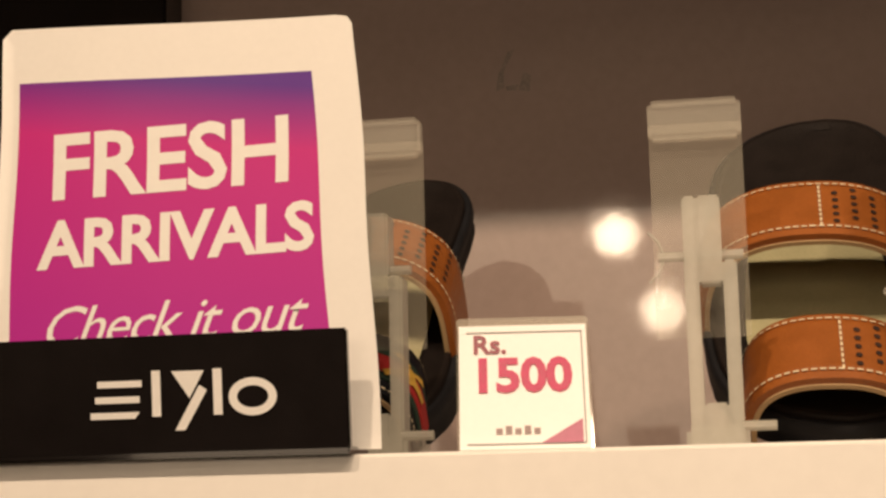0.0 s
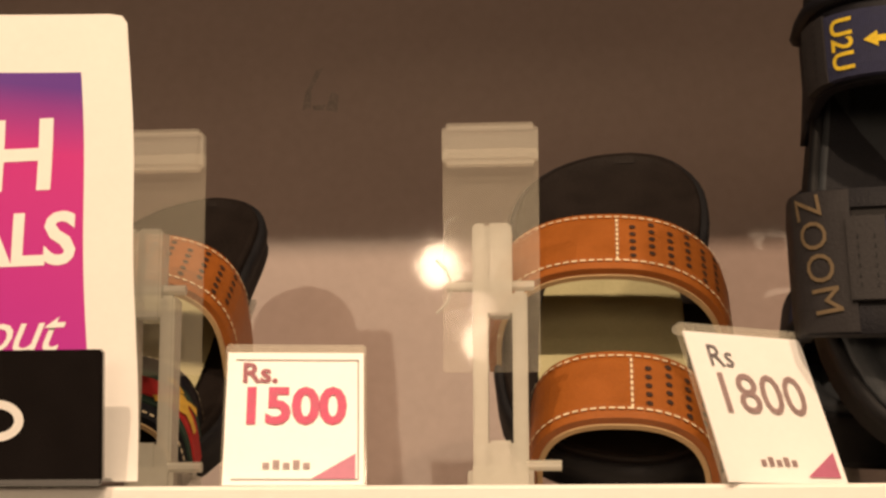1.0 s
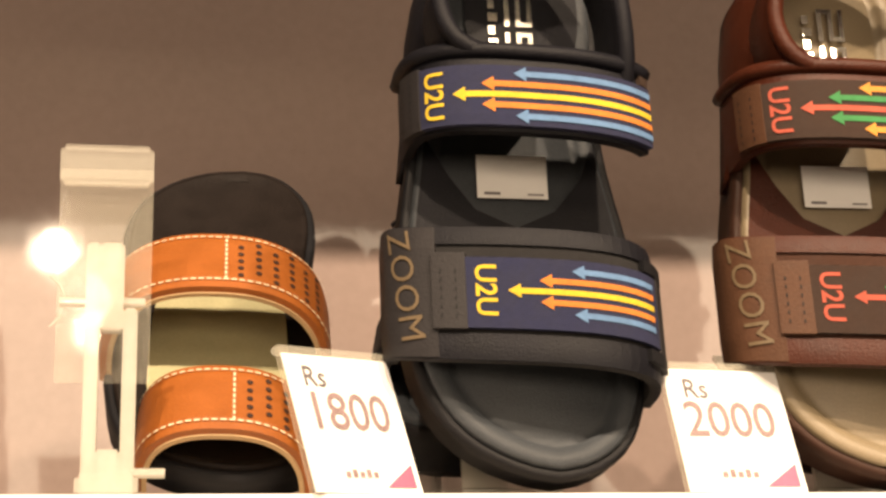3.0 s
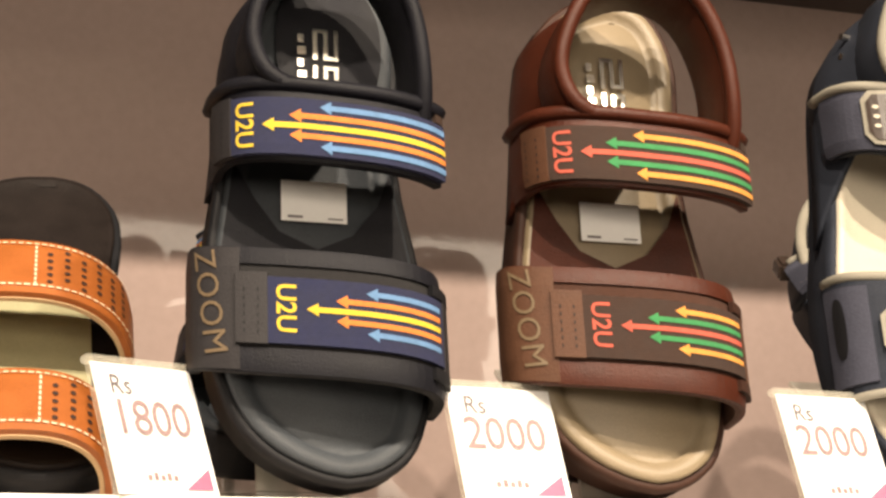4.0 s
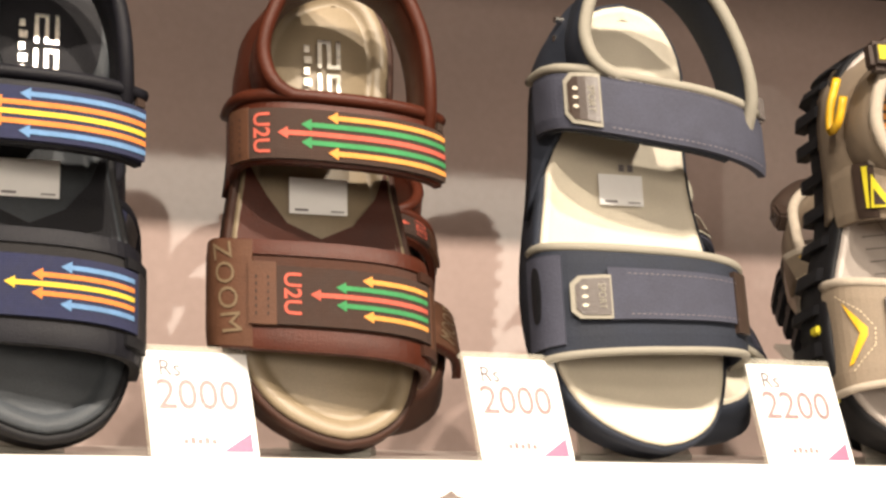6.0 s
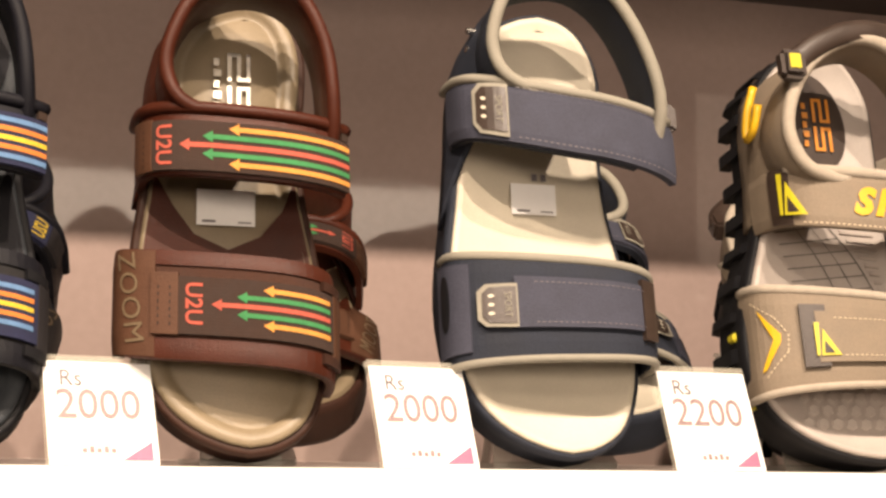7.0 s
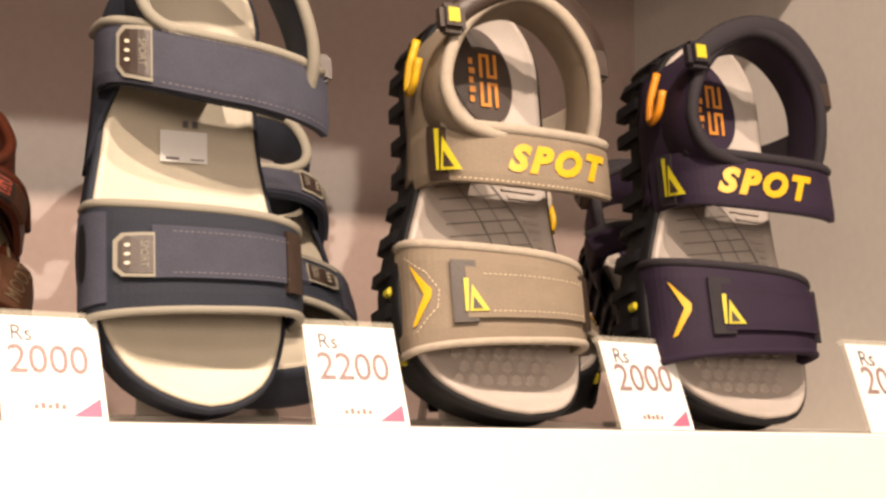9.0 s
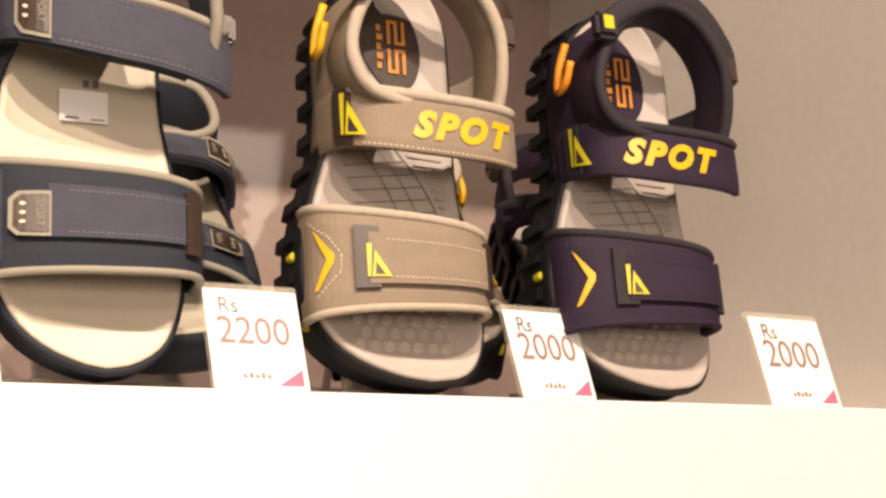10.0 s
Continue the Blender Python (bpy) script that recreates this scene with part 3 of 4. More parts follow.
def striped_sandal(m, label, group, tone, pinch=0.0, reach=0.0):
    """A two-strap sport sandal with printed arrow stripes. tone: dark parts and print colours."""
    dark, mesh_mat, web, patch, bed, sole_mat, inlay, print_main, stripes, word = tone
    sd = thing("striped_sandal", m, label, "sandal", group)
    sole(sd, sole_mat, 0.028)
    footbed(sd, bed, groove=True)
    # darker cloth cover over the middle of the bed, scooped at its heel end
    mid = [(edge(LEFT_EDGE, l) + 0.005, l) for l in (0.055, 0.08, 0.11, 0.135, 0.150)]
    scoop = [(-0.036, 0.150), (-0.032, 0.132), (-0.021, 0.117), (-0.003, 0.109), (0.014, 0.117), (0.026, 0.132), (0.032, 0.150)]
    rgt = [(edge(RIGHT_EDGE, l) - 0.005, l) for l in (0.150, 0.135, 0.11, 0.08, 0.055)]
    bed_patch(sd, "insole_cover", [mid + scoop[1:-1] + rgt], inlay, 0.0036, "dark cloth insole cover")
    # black footbed only: an oval of the heel in the darker inlay colour
    if bed is M_BLACKFOAM:
        bed_patch(sd, "heel_oval", [ellipse(0.004, 0.214, 0.026, 0.036, 30, 2.4)], inlay, 0.0034, "darker oval on the heel")
    foil_mark(sd, M_SILVERFOIL, 0.0044, (-0.004, 0.205))
    sticker(sd, (-0.020, 0.122), 0.031, 0.020, 0.0044)
    # front strap: base cloth, leather edges, print band and tabs
    v = Strap(0.079, 0.061, 0.057, 0.033, bow=-0.002, out_l=0.005, crown=0.28, side=0.95)
    fs = v.band("front_strap", mesh_mat, sd, thick=0.0035)
    v.band("front_edge", dark, fs, w0=-1.0, w1=-0.62, lift=0.0012, thick=0.003)
    v.band("rear_edge", dark, fs, w0=0.72, w1=1.0, lift=0.0012, thick=0.003)
    v.band("side_patch", patch, fs, m0=-v.len / 2, m1=-v.len / 2 + 0.036, w0=-0.98, w1=0.98, lift=0.0018, thick=0.003)
    pb = v.band("print_band", web, fs, m0=-0.034, m1=v.len / 2 - 0.030, w0=-0.56, w1=0.50, lift=0.0030, thick=0.0022)
    v.band("stitched_tab", patch, fs, m0=-0.046, m1=-0.032, w0=-0.58, w1=0.56, lift=0.0036, thick=0.0026)
    v.band("end_tab", patch, fs, m0=v.len / 2 - 0.033, m1=v.len / 2 - 0.021, w0=-0.62, w1=0.60, lift=0.0034, thick=0.003)
    for w in (-0.72, 0.62):
        v.band("keeper", sole_mat, fs, m0=v.len / 2 - 0.040, m1=v.len / 2 - 0.024, w0=w - 0.09, w1=w + 0.09, lift=0.0036, thick=0.0024)
    v.put("side_word", turned(text_bm("ZOOM", 0.0155, 0, 1.05), -82, -v.len / 2 + 0.022, 0.002), M_ZOOM, fs, 0.0024, "raised word on the side patch")
    v.put("tab_stitch", poly_bm(dashes([(-0.042, -0.012), (-0.042, 0.012)], 0.0016, 0.0022, 0.0003) + dashes([(-0.036, -0.012), (-0.036, 0.012)], 0.0016, 0.0022, 0.0003)), M_BLACKRUB, fs, 0.0040)
    x1 = v.len / 2 - 0.036
    v.put("word", turned(text_bm("U2U", 0.0118, 0, 1.0, 0.0002), -90, -0.0245, 0.000), word, pb, 0.0034)
    for (x0, y, key) in ((-0.0155, 0.0, 0), (-0.003, 0.0046, 1), (-0.003, -0.0046, 1), (0.010, 0.0092, 2), (0.010, -0.0092, 2)):
        v.put("arrow_stripe", poly_bm(arrow(x0, x1, y, 0.0024, 0.005)), stripes[key], pb, 0.0034)
    # instep strap
    k = Strap(0.159, 0.148, 0.038, 0.052, grow=0.003, n0=0.0, bow=-0.004, out_r=0.010 + reach, cut=0.043 - reach * 0.3, out_l=0.003)
    ins = k.band("instep_strap", dark, sd, thick=0.004)
    ib = k.band("print_band", web, ins, m0=-0.055, m1=k.end - 0.001, w0=-0.92, w1=0.50, lift=0.0024, thick=0.0026)
    k.band("stitched_tab", patch, ins, m0=-0.070, m1=-0.054, w0=-0.94, w1=0.54, lift=0.0030, thick=0.003)
    k.put("tab_stitch", poly_bm(dashes([(-0.066, -0.016), (-0.066, 0.006)], 0.0016, 0.0022, 0.0003) + dashes([(-0.059, -0.016), (-0.059, 0.006)], 0.0016, 0.0022, 0.0003)), M_BLACKRUB, ins, 0.0034)
    k.put("word", turned(text_bm("U2U", 0.0118, 0, 1.0, 0.0002), -90, -0.0470, -0.004), word, ib, 0.0028)
    for (x0, y, key) in ((-0.0385, -0.004, 0), (-0.0270, 0.0008, 1), (-0.0270, -0.0088, 1), (-0.0140, 0.0056, 2), (-0.0140, -0.0136, 2)):
        k.put("arrow_stripe", poly_bm(arrow(x0, k.end - 0.0015, y, 0.0026, 0.005)), stripes[key], ib, 0.0028)
    rim_tube(k, 0.92, 0.0035, "padded_edge", dark, ins, lift=0.0005)
    k.band("buckle", M_DARKBROWNRUB, ins, m0=k.end - 0.006, m1=k.end - 0.001, w0=0.55, w1=1.0, lift=0.0020, thick=0.005)
    loop = [(x - pinch * max(0.0, min(1.0, x / 0.03)), y, z) for x, y, z in LOOP]
    heel_loop(sd, loop, 0.034, dark, dark, 0.0068)
    quarter(sd, dark, 0.135, 0.250, loop)
    thing_free("heel_tab", sd)
    return sd


def thing_free(name, parent):
    """A small woven tab at the top of the heel strap."""
    bm = block(-0.002, 0.016, 0.246, 0.256, 0.054, 0.066, 0.002)
    return part(name, bm, M_COLS["amber"] if "brown" in parent["label"] else M_NAVYWEB, parent)


M_ZOOM = material("bronze_raised_word", (0.14, 0.10, 0.06), 0.4, 0.15, 200)
TONE_BLUE = (M_BLACKLEATHER, M_GREYBLACK, M_NAVYWEB, M_CHARPATCH, M_BLACKFOAM, M_BLACKRUB, M_BLACKLEATHER, M_COLS["yellow"],
             (M_COLS["yellow"], M_COLS["orange"], M_COLS["blue"]), M_COLS["yellow"])
TONE_BROWN = (M_BROWNLEATHER, M_BROWNMESH, M_BROWNWEB, M_BROWNPATCH, M_KHAKI, M_BROWNSOLE, M_BROWNLEATHER, M_COLS["red"],
              (M_COLS["red"], M_COLS["green"], M_COLS["amber"]), M_COLS["red"])
LEAN = 77.5


def badge(strap, m, parent, lift, flip=1.0, size=0.024):
    """A dark badge with a pale outline, three dots and a small word."""
    h = size / 2
    shape = [(-0.009, -h * 0.62), (-0.0055, -h * 0.95), (0.004, -h), (0.008, -h), (0.008, h), (0.004, h), (-0.0055, h * 0.95), (-0.009, h * 0.62)]
    rim = strap.put("badge", poly_bm([[(m + x * 1.18, y * 1.1) for x, y in shape]]), M_CREAMLINE, parent, lift, "dark badge with a pale rim")
    strap.put("badge_face", poly_bm([[(m + x * 0.98 + 0.0008, y * 0.92) for x, y in shape]]), M_DARKBROWNRUB, rim, lift + 0.0006)
    for y in (-0.0052, 0.0, 0.0052):
        strap.put("badge_dot", poly_bm([ellipse(m - 0.0035, y, 0.0016, 0.0011, 8)]), M_CREAM, rim, lift + 0.0011)
    strap.put("badge_word", turned(text_bm("SPORT", 0.0052, 0, 1.0), -90, m + 0.0045, 0), M_CREAMLINE, rim, lift + 0.0011)
    return rim


def navy_sandal(m, label, group):
    sd = thing("navy_sandal", m, label, "sandal", group)
    sole(sd, M_NAVY, 0.030)
    footbed(sd, M_CREAM, grow=-0.002)
    sticker(sd, (-0.016, 0.136), 0.025, 0.018, 0.0030)
    bed_patch(sd, "size_print", [[(-0.004, 0.156), (-0.001, 0.156), (-0.001, 0.160), (-0.004, 0.160)], [(0.001, 0.156), (0.004, 0.156), (0.004, 0.160), (0.001, 0.160)]], M_INK, 0.0030)
    bed_patch(sd, "heel_print", [[(-0.002, 0.208), (0.001, 0.208), (0.001, 0.213), (-0.002, 0.213)], [(0.003, 0.208), (0.0055, 0.208), (0.0055, 0.212), (0.003, 0.212)]], M_INK, 0.0030)
    v = Strap(0.077, 0.071, 0.064, 0.036, grow=0.003, bow=-0.001, out_r=0.004, width_r=0.046, crown=0.18)
    fs = v.band("front_strap", M_NAVY, sd, thick=0.004)
    rim_tube(v, 0.98, 0.0027, "rear_lining", M_CREAMLINE, fs, lift=-0.001)
    rim_tube(v, -0.98, 0.0023, "front_lining", M_CREAMLINE, fs, lift=-0.001)
    v.band("side_panel", M_BLUEPATCH, fs, m0=-v.len / 2 + 0.002, m1=-v.len / 2 + 0.030, w0=-0.8, w1=0.8, lift=0.0014, thick=0.002)
    v.put("side_slot", poly_bm([ellipse(-v.len / 2 + 0.014, 0.004, 0.0042, 0.016, 20, 2.6)]), M_BLACKRUB, fs, 0.0020, "dark oval slot in the side panel")
    vp = v.band("velcro_flap", M_BLUEPATCH, fs, m0=-0.030, m1=0.036, w0=-0.42, w1=0.56, lift=0.0030, thick=0.0026)
    v.put("stitching", poly_bm(dashes([(-0.020, 0.0145), (0.038, 0.0145)], 0.0016, 0.0012, 0.0002) + dashes([(-0.020, -0.0105), (0.038, -0.0105)], 0.0016, 0.0012, 0.0002)), M_INK, vp, 0.0034)
    badge(v, -0.038, fs, 0.0034)
    v.band("end_loop", M_DARKBROWNRUB, fs, m0=0.037, m1=0.046, w0=-0.6, w1=0.72, lift=0.0030, thick=0.004)
    k = Strap(0.190, 0.158, 0.034, 0.055, grow=0.003, n0=0.0, bow=-0.004, out_r=0.034, cut=0.041, out_l=0.004)
    ins = k.band("instep_strap", M_BLUEPATCH, sd, m0=-k.len / 2 + 0.006, thick=0.004)
    k.band("under_strap", M_NAVY, ins, lift=-0.0022, m1=0.03, w0=-1.05, w1=1.02, thick=0.004)
    rim_tube(k, 1.04, 0.0028, "collar_edge", M_CREAMLINE, ins, m1=k.end - 0.004, lift=0.0)
    badge(k, -0.050, ins, 0.0014, size=0.028)
    k.put("stitching", poly_bm(dashes([(-0.036, 0.0145), (0.056, 0.0145)], 0.0018, 0.0014, 0.0002) + dashes([(-0.036, -0.0145), (0.056, -0.0145)], 0.0018, 0.0014, 0.0002)), M_INK, ins, 0.0008)
    part("buckle", block(0.058, 0.068, 0.176, 0.192, 0.030, 0.042, 0.002), M_DARKBROWNRUB, ins)
    loop = [(0.014, 0.183, 0.033), (-0.012, 0.190, 0.033), (-0.030, 0.199, 0.034), (-0.036, 0.217, 0.036), (-0.031, 0.239, 0.043), (-0.020, 0.252, 0.047), (0.006, 0.256, 0.049), (0.026, 0.246, 0.048), (0.042, 0.222, 0.045), (0.053, 0.192, 0.038), (0.054, 0.168, 0.022)]
    heel_loop(sd, loop, 0.034, M_NAVY, M_CREAMLINE, 0.006)
    q = quarter(sd, M_NAVY, 0.130, 0.252, loop)
    for y, z in ((0.226, 0.020), (0.236, 0.023)):
        part("stud", tube([Vector((-0.036, y, z)), Vector((-0.0415, y, z + 0.001))], 0.0018, 10), M_STEEL, q, "small metal stud")
    return sd


def emblem(strap, m, across, parent, lift, k=1.0):
    """A dark tab with a bright triangular emblem."""
    polys = [[(m - 0.001 * k, across - 0.011 * k), (m + 0.010 * k, across - 0.011 * k), (m + 0.001 * k, across + 0.007 * k)],
             [(m - 0.0034 * k, across - 0.011 * k), (m - 0.0018 * k, across - 0.011 * k), (m - 0.0006 * k, across + 0.011 * k), (m - 0.0034 * k, across + 0.011 * k)]]
    e = strap.put("emblem", poly_bm(polys), M_LIME, parent, lift, "lime triangular emblem")
    strap.put("emblem_gap", poly_bm([[(m + 0.0008 * k, across - 0.0095 * k), (m + 0.0062 * k, across - 0.0095 * k), (m + 0.0014 * k, across - 0.001 * k)]]), M_DARKBROWNRUB, e, lift + 0.0004)
    return e


def trail_sandal(m, label, group, body, lining, tab_mat, vee, word_at=0.008, ins_at=0.0, tab_at=0.0):
    sd = thing("trail_sandal", m, label, "sandal", group)
    sl = sole(sd, M_BLACKRUB, 0.034, grow=0.001)
    ring = outline(0.002, 72)
    for i in range(0, 72, 2):
        p = ring[i]
        if p.y < 0.03:
            continue
        q = ring[(i + 1) % 72]
        d = (q - p).normalized()
        s = Vector((-d.y, d.x, 0))
        bm = bmesh.new()
        rows = []
        for z, g in ((-0.008, 0.0), (-0.013, 0.0022), (-0.034, 0.0028), (-0.039, 0.001)):
            c = p.lerp(q, 0.5) + Vector((0, 0, z))
            w = 0.0036 + 0.0006 * math.sin(i * 1.7)
            rows.append([c - d * w - s * 0.006, c - d * w + s * g, c + d * w + s * g, c + d * w - s * 0.006])
        part("tread_lug", skin(rows, closed_v=True, cap=True, bm=bm), M_BLACKRUB, sl)
    for l in (0.035, 0.075):
        part("tread_accent", block(edge(LEFT_EDGE, l) - 0.0048, edge(LEFT_EDGE, l) + 0.001, l - 0.0025, l + 0.0025, -0.016, -0.008, 0.001), M_LIME, sl, "lime tread accent")
    fb = footbed(sd, M_GREYBED, grow=-0.001, rim=0.004)
    # moulded relief: honeycomb at the toe, ribs at the arch, lines at the waist
    hexes = []
    for r in range(4):
        for c in range(7):
            cx, cy = -0.026 + c * 0.0092 + (r % 2) * 0.0046, 0.022 + r * 0.0082
            if cx > 0.036:
                continue
            hexes.append((cx, cy))
    for cx, cy in hexes:
        pts = [Vector((cx + 0.0043 * math.cos(a), cy + 0.0043 * math.sin(a), 0.0008 + bed_rise(cy))) for a in [math.pi / 6 + math.pi / 3 * j for j in range(6)]]
        mid = Vector((cx, cy, 0.0016 + bed_rise(cy)))
        bm = bmesh.new()
        v = [bm.verts.new(p) for p in pts]
        w = [bm.verts.new(mid + (p - mid) * 0.72 + Vector((0, 0, 0.0008))) for p in pts]
        for j in range(6):
            bm.faces.new((v[j], v[(j + 1) % 6], w[(j + 1) % 6], w[j]))
        bm.faces.new(w)
        part("honeycomb_cell", bm, M_GREYBED, fb)
    # the arch: ribs on the inner half, a moulded line and crossing lines on the outer half
    def divide(l):
        return -0.004 + (0.150 - l) * 0.70 + 0.004 * math.sin((l - 0.1) * 60)

    for j in range(13):
        l = 0.098 + j * 0.0050
        x0, x1 = divide(l) + 0.004, edge(RIGHT_EDGE, l) - 0.0035
        z = bed_rise(l)
        bm = skin([[Vector((x, l + d - 0.05 * (x - x0), z + h)) for d, h in ((0.0, 0.0), (0.0008, 0.0017), (0.0026, 0.0017), (0.0036, 0.0))] for x in np.linspace(x0, x1, 5)])
        part("arch_rib", bm, M_GREYBED, fb)
    for j in range(9):
        l = 0.096 + j * 0.0075
        x0, x1 = -0.034 + (0.150 - l) * 0.25, divide(l) - 0.001
        bed_patch(fb, "waist_line", [[(x0, l - 0.004), (x1, l + 0.002), (x1, l + 0.0027), (x0, l - 0.0033)]], M_GROOVE, 0.0011)
    for off, w in ((0.0, 0.0010), (-0.014, 0.0006), (-0.027, 0.0008)):
        rows = [(divide(l) + off * (1 - (l - 0.09) * 2.0), l) for l in np.linspace(0.092, 0.170, 14)]
        bed_patch(fb, "waist_line", [[p, q, (q[0] + w, q[1]), (p[0] + w, p[1])] for p, q in zip(rows, rows[1:])], M_GROOVE, 0.0013)
    bed_patch(sd, "heel_oval", [[(0.003 + 0.020 * math.cos(t) - 0.004 * math.sin(t), 0.211 + 0.031 * math.sin(t)) for t in np.linspace(0, 2 * math.pi, 30, False)]], M_DARKBROWNRUB if body is M_TAUPE else M_PURPLE, 0.0022, "dark oval heel pad")
    foil_mark(sd, M_GOLDFOIL, 0.0034, (0.001, 0.209), 0.95)
    # front strap
    v = Strap(0.067, 0.060, 0.066, 0.035, grow=0.001, bow=0.0, out_r=-0.001, width_r=0.042, crown=0.18)
    fs = v.band("front_strap", body, sd, thick=0.004)
    rim_tube(v, 0.99, 0.0030, "rear_lining", lining, fs, lift=-0.001)
    rim_tube(v, -0.97, 0.0024, "front_lining", lining if body is M_TAUPE else body, fs, lift=-0.001)
    c0 = -0.060 + tab_at
    v.put("chevron", poly_bm([[(c0 - 0.004, 0.019), (c0 - 0.002, 0.017), (c0 + 0.009, 0.003), (c0 + 0.0045, 0.0)], [(c0 + 0.009, 0.003), (c0 + 0.0085, -0.002), (c0 - 0.001, -0.018), (c0 - 0.004, -0.019), (c0 + 0.0045, 0.0)]]), M_YELLOW, fs, 0.0012, "yellow rubber chevron")
    v.put("side_stitch", poly_bm(dashes([(c0 - 0.008, 0.024), (c0 + 0.006, 0.014), (c0 + 0.013, 0.003), (c0 + 0.012, -0.008), (c0 - 0.003, -0.024)], 0.0016, 0.0014, 0.0003)), M_THREAD if body is M_TAUPE else M_PURPLELINE, fs, 0.0008)
    v.band("tab", tab_mat, fs, m0=-0.040 + tab_at, m1=-0.026 + tab_at, w0=-0.60, w1=0.66, lift=0.0030, thick=0.003)
    fl = v.band("velcro_flap", body, fs, m0=-0.032 + tab_at, m1=0.040, w0=-0.52, w1=0.52, lift=0.0034, thick=0.0024)
    emblem(v, -0.030 + tab_at, -0.002, fl, 0.0044)
    v.put("flap_stitch", poly_bm(dashes([(-0.022, 0.0128), (0.039, 0.0128)], 0.0016, 0.0013, 0.00025) + dashes([(-0.018, -0.0128), (0.039, -0.0128)], 0.0016, 0.0013, 0.00025)), M_THREAD if body is M_TAUPE else M_PURPLELINE, fl, 0.0038)
    v.band("end_loop", tab_mat, fs, m0=0.042, m1=0.049, w0=-0.66, w1=0.70, lift=0.0030, thick=0.005)
    # instep strap with its word
    k = Strap(0.152, 0.144, 0.034, 0.052, grow=0.003, n0=0.0, bow=-0.008, out_r=0.030, cut=0.040, out_l=0.002)
    ins = k.band("instep_strap", body, sd, thick=0.0038)
    rim_tube(k, 1.02, 0.0036, "collar_edge", lining, ins, m0=-0.060, lift=-0.0005)
    k.band("tab", tab_mat, ins, m0=-0.072 + ins_at, m1=-0.058 + ins_at, w0=-0.98, w1=0.98, lift=0.0014, thick=0.003)
    emblem(k, -0.060 + ins_at, 0.001, ins, 0.0030, 1.15)
    k.put("word", turned(text_bm("SPOT", 0.0215, 0.40, 1.30, 0.0013), 0, word_at, -0.0015), M_YELLOW, ins, 0.0009, "raised yellow word")
    k.put("strap_stitch", poly_bm(dashes([(-0.052, 0.0155), (0.056, 0.0155)], 0.0017, 0.0014, 0.00028) + dashes([(-0.052, -0.0155), (0.056, -0.0155)], 0.0017, 0.0014, 0.00028)), M_THREAD if body is M_TAUPE else M_PURPLELINE, ins, 0.0006)
    loop = [(-0.006, 0.155, 0.032), (-0.018, 0.156, 0.032), (-0.035, 0.163, 0.034), (-0.043, 0.184, 0.036), (-0.036, 0.210, 0.041), (-0.018, 0.230, 0.044), (0.008, 0.240, 0.045), (0.032, 0.230, 0.045), (0.049, 0.206, 0.042), (0.054, 0.178, 0.034), (0.053, 0.152, 0.020)]
    hs = heel_loop(sd, loop, 0.030, body, lining, 0.007)
    outer = smoothstep_curve([(-0.046, 0.214, 0.060), (-0.022, 0.233, 0.062), (0.006, 0.244, 0.062), (0.032, 0.241, 0.060), (0.054, 0.218, 0.055), (0.058, 0.202, 0.050)], 28)
    part("back_strap", tube(outer, 0.007, 10, 0.36), M_DARKBROWNRUB if body is M_TAUPE else M_PURPLELINE, hs, "dark adjustable back strap", smooth=True)
    part("back_tab", block(-0.050, -0.034, 0.208, 0.226, 0.056, 0.067, 0.003), tab_mat, hs)
    part("back_tab_accent", block(-0.046, -0.039, 0.213, 0.222, 0.067, 0.0678, 0.0002), M_LIME, hs)
    part("buckle", block(0.052, 0.063, 0.194, 0.214, 0.042, 0.056, 0.002), M_DARKBROWNRUB, hs)
    q = quarter(sd, body, 0.140, 0.250, loop)
    veepts = smoothstep_curve([(-0.0480, 0.219, 0.026), (-0.0520, 0.203, 0.022), (-0.0530, 0.188, 0.020), (-0.0535, 0.190, 0.030), (-0.0520, 0.203, 0.036)], 16)
    part("side_vee", tube(veepts, 0.0026, 8), vee, q, "raised vee accent", smooth=True)
    rq = quarter(sd, lining, 0.150, 0.190, loop, "inner_panel", 1)
    return sd


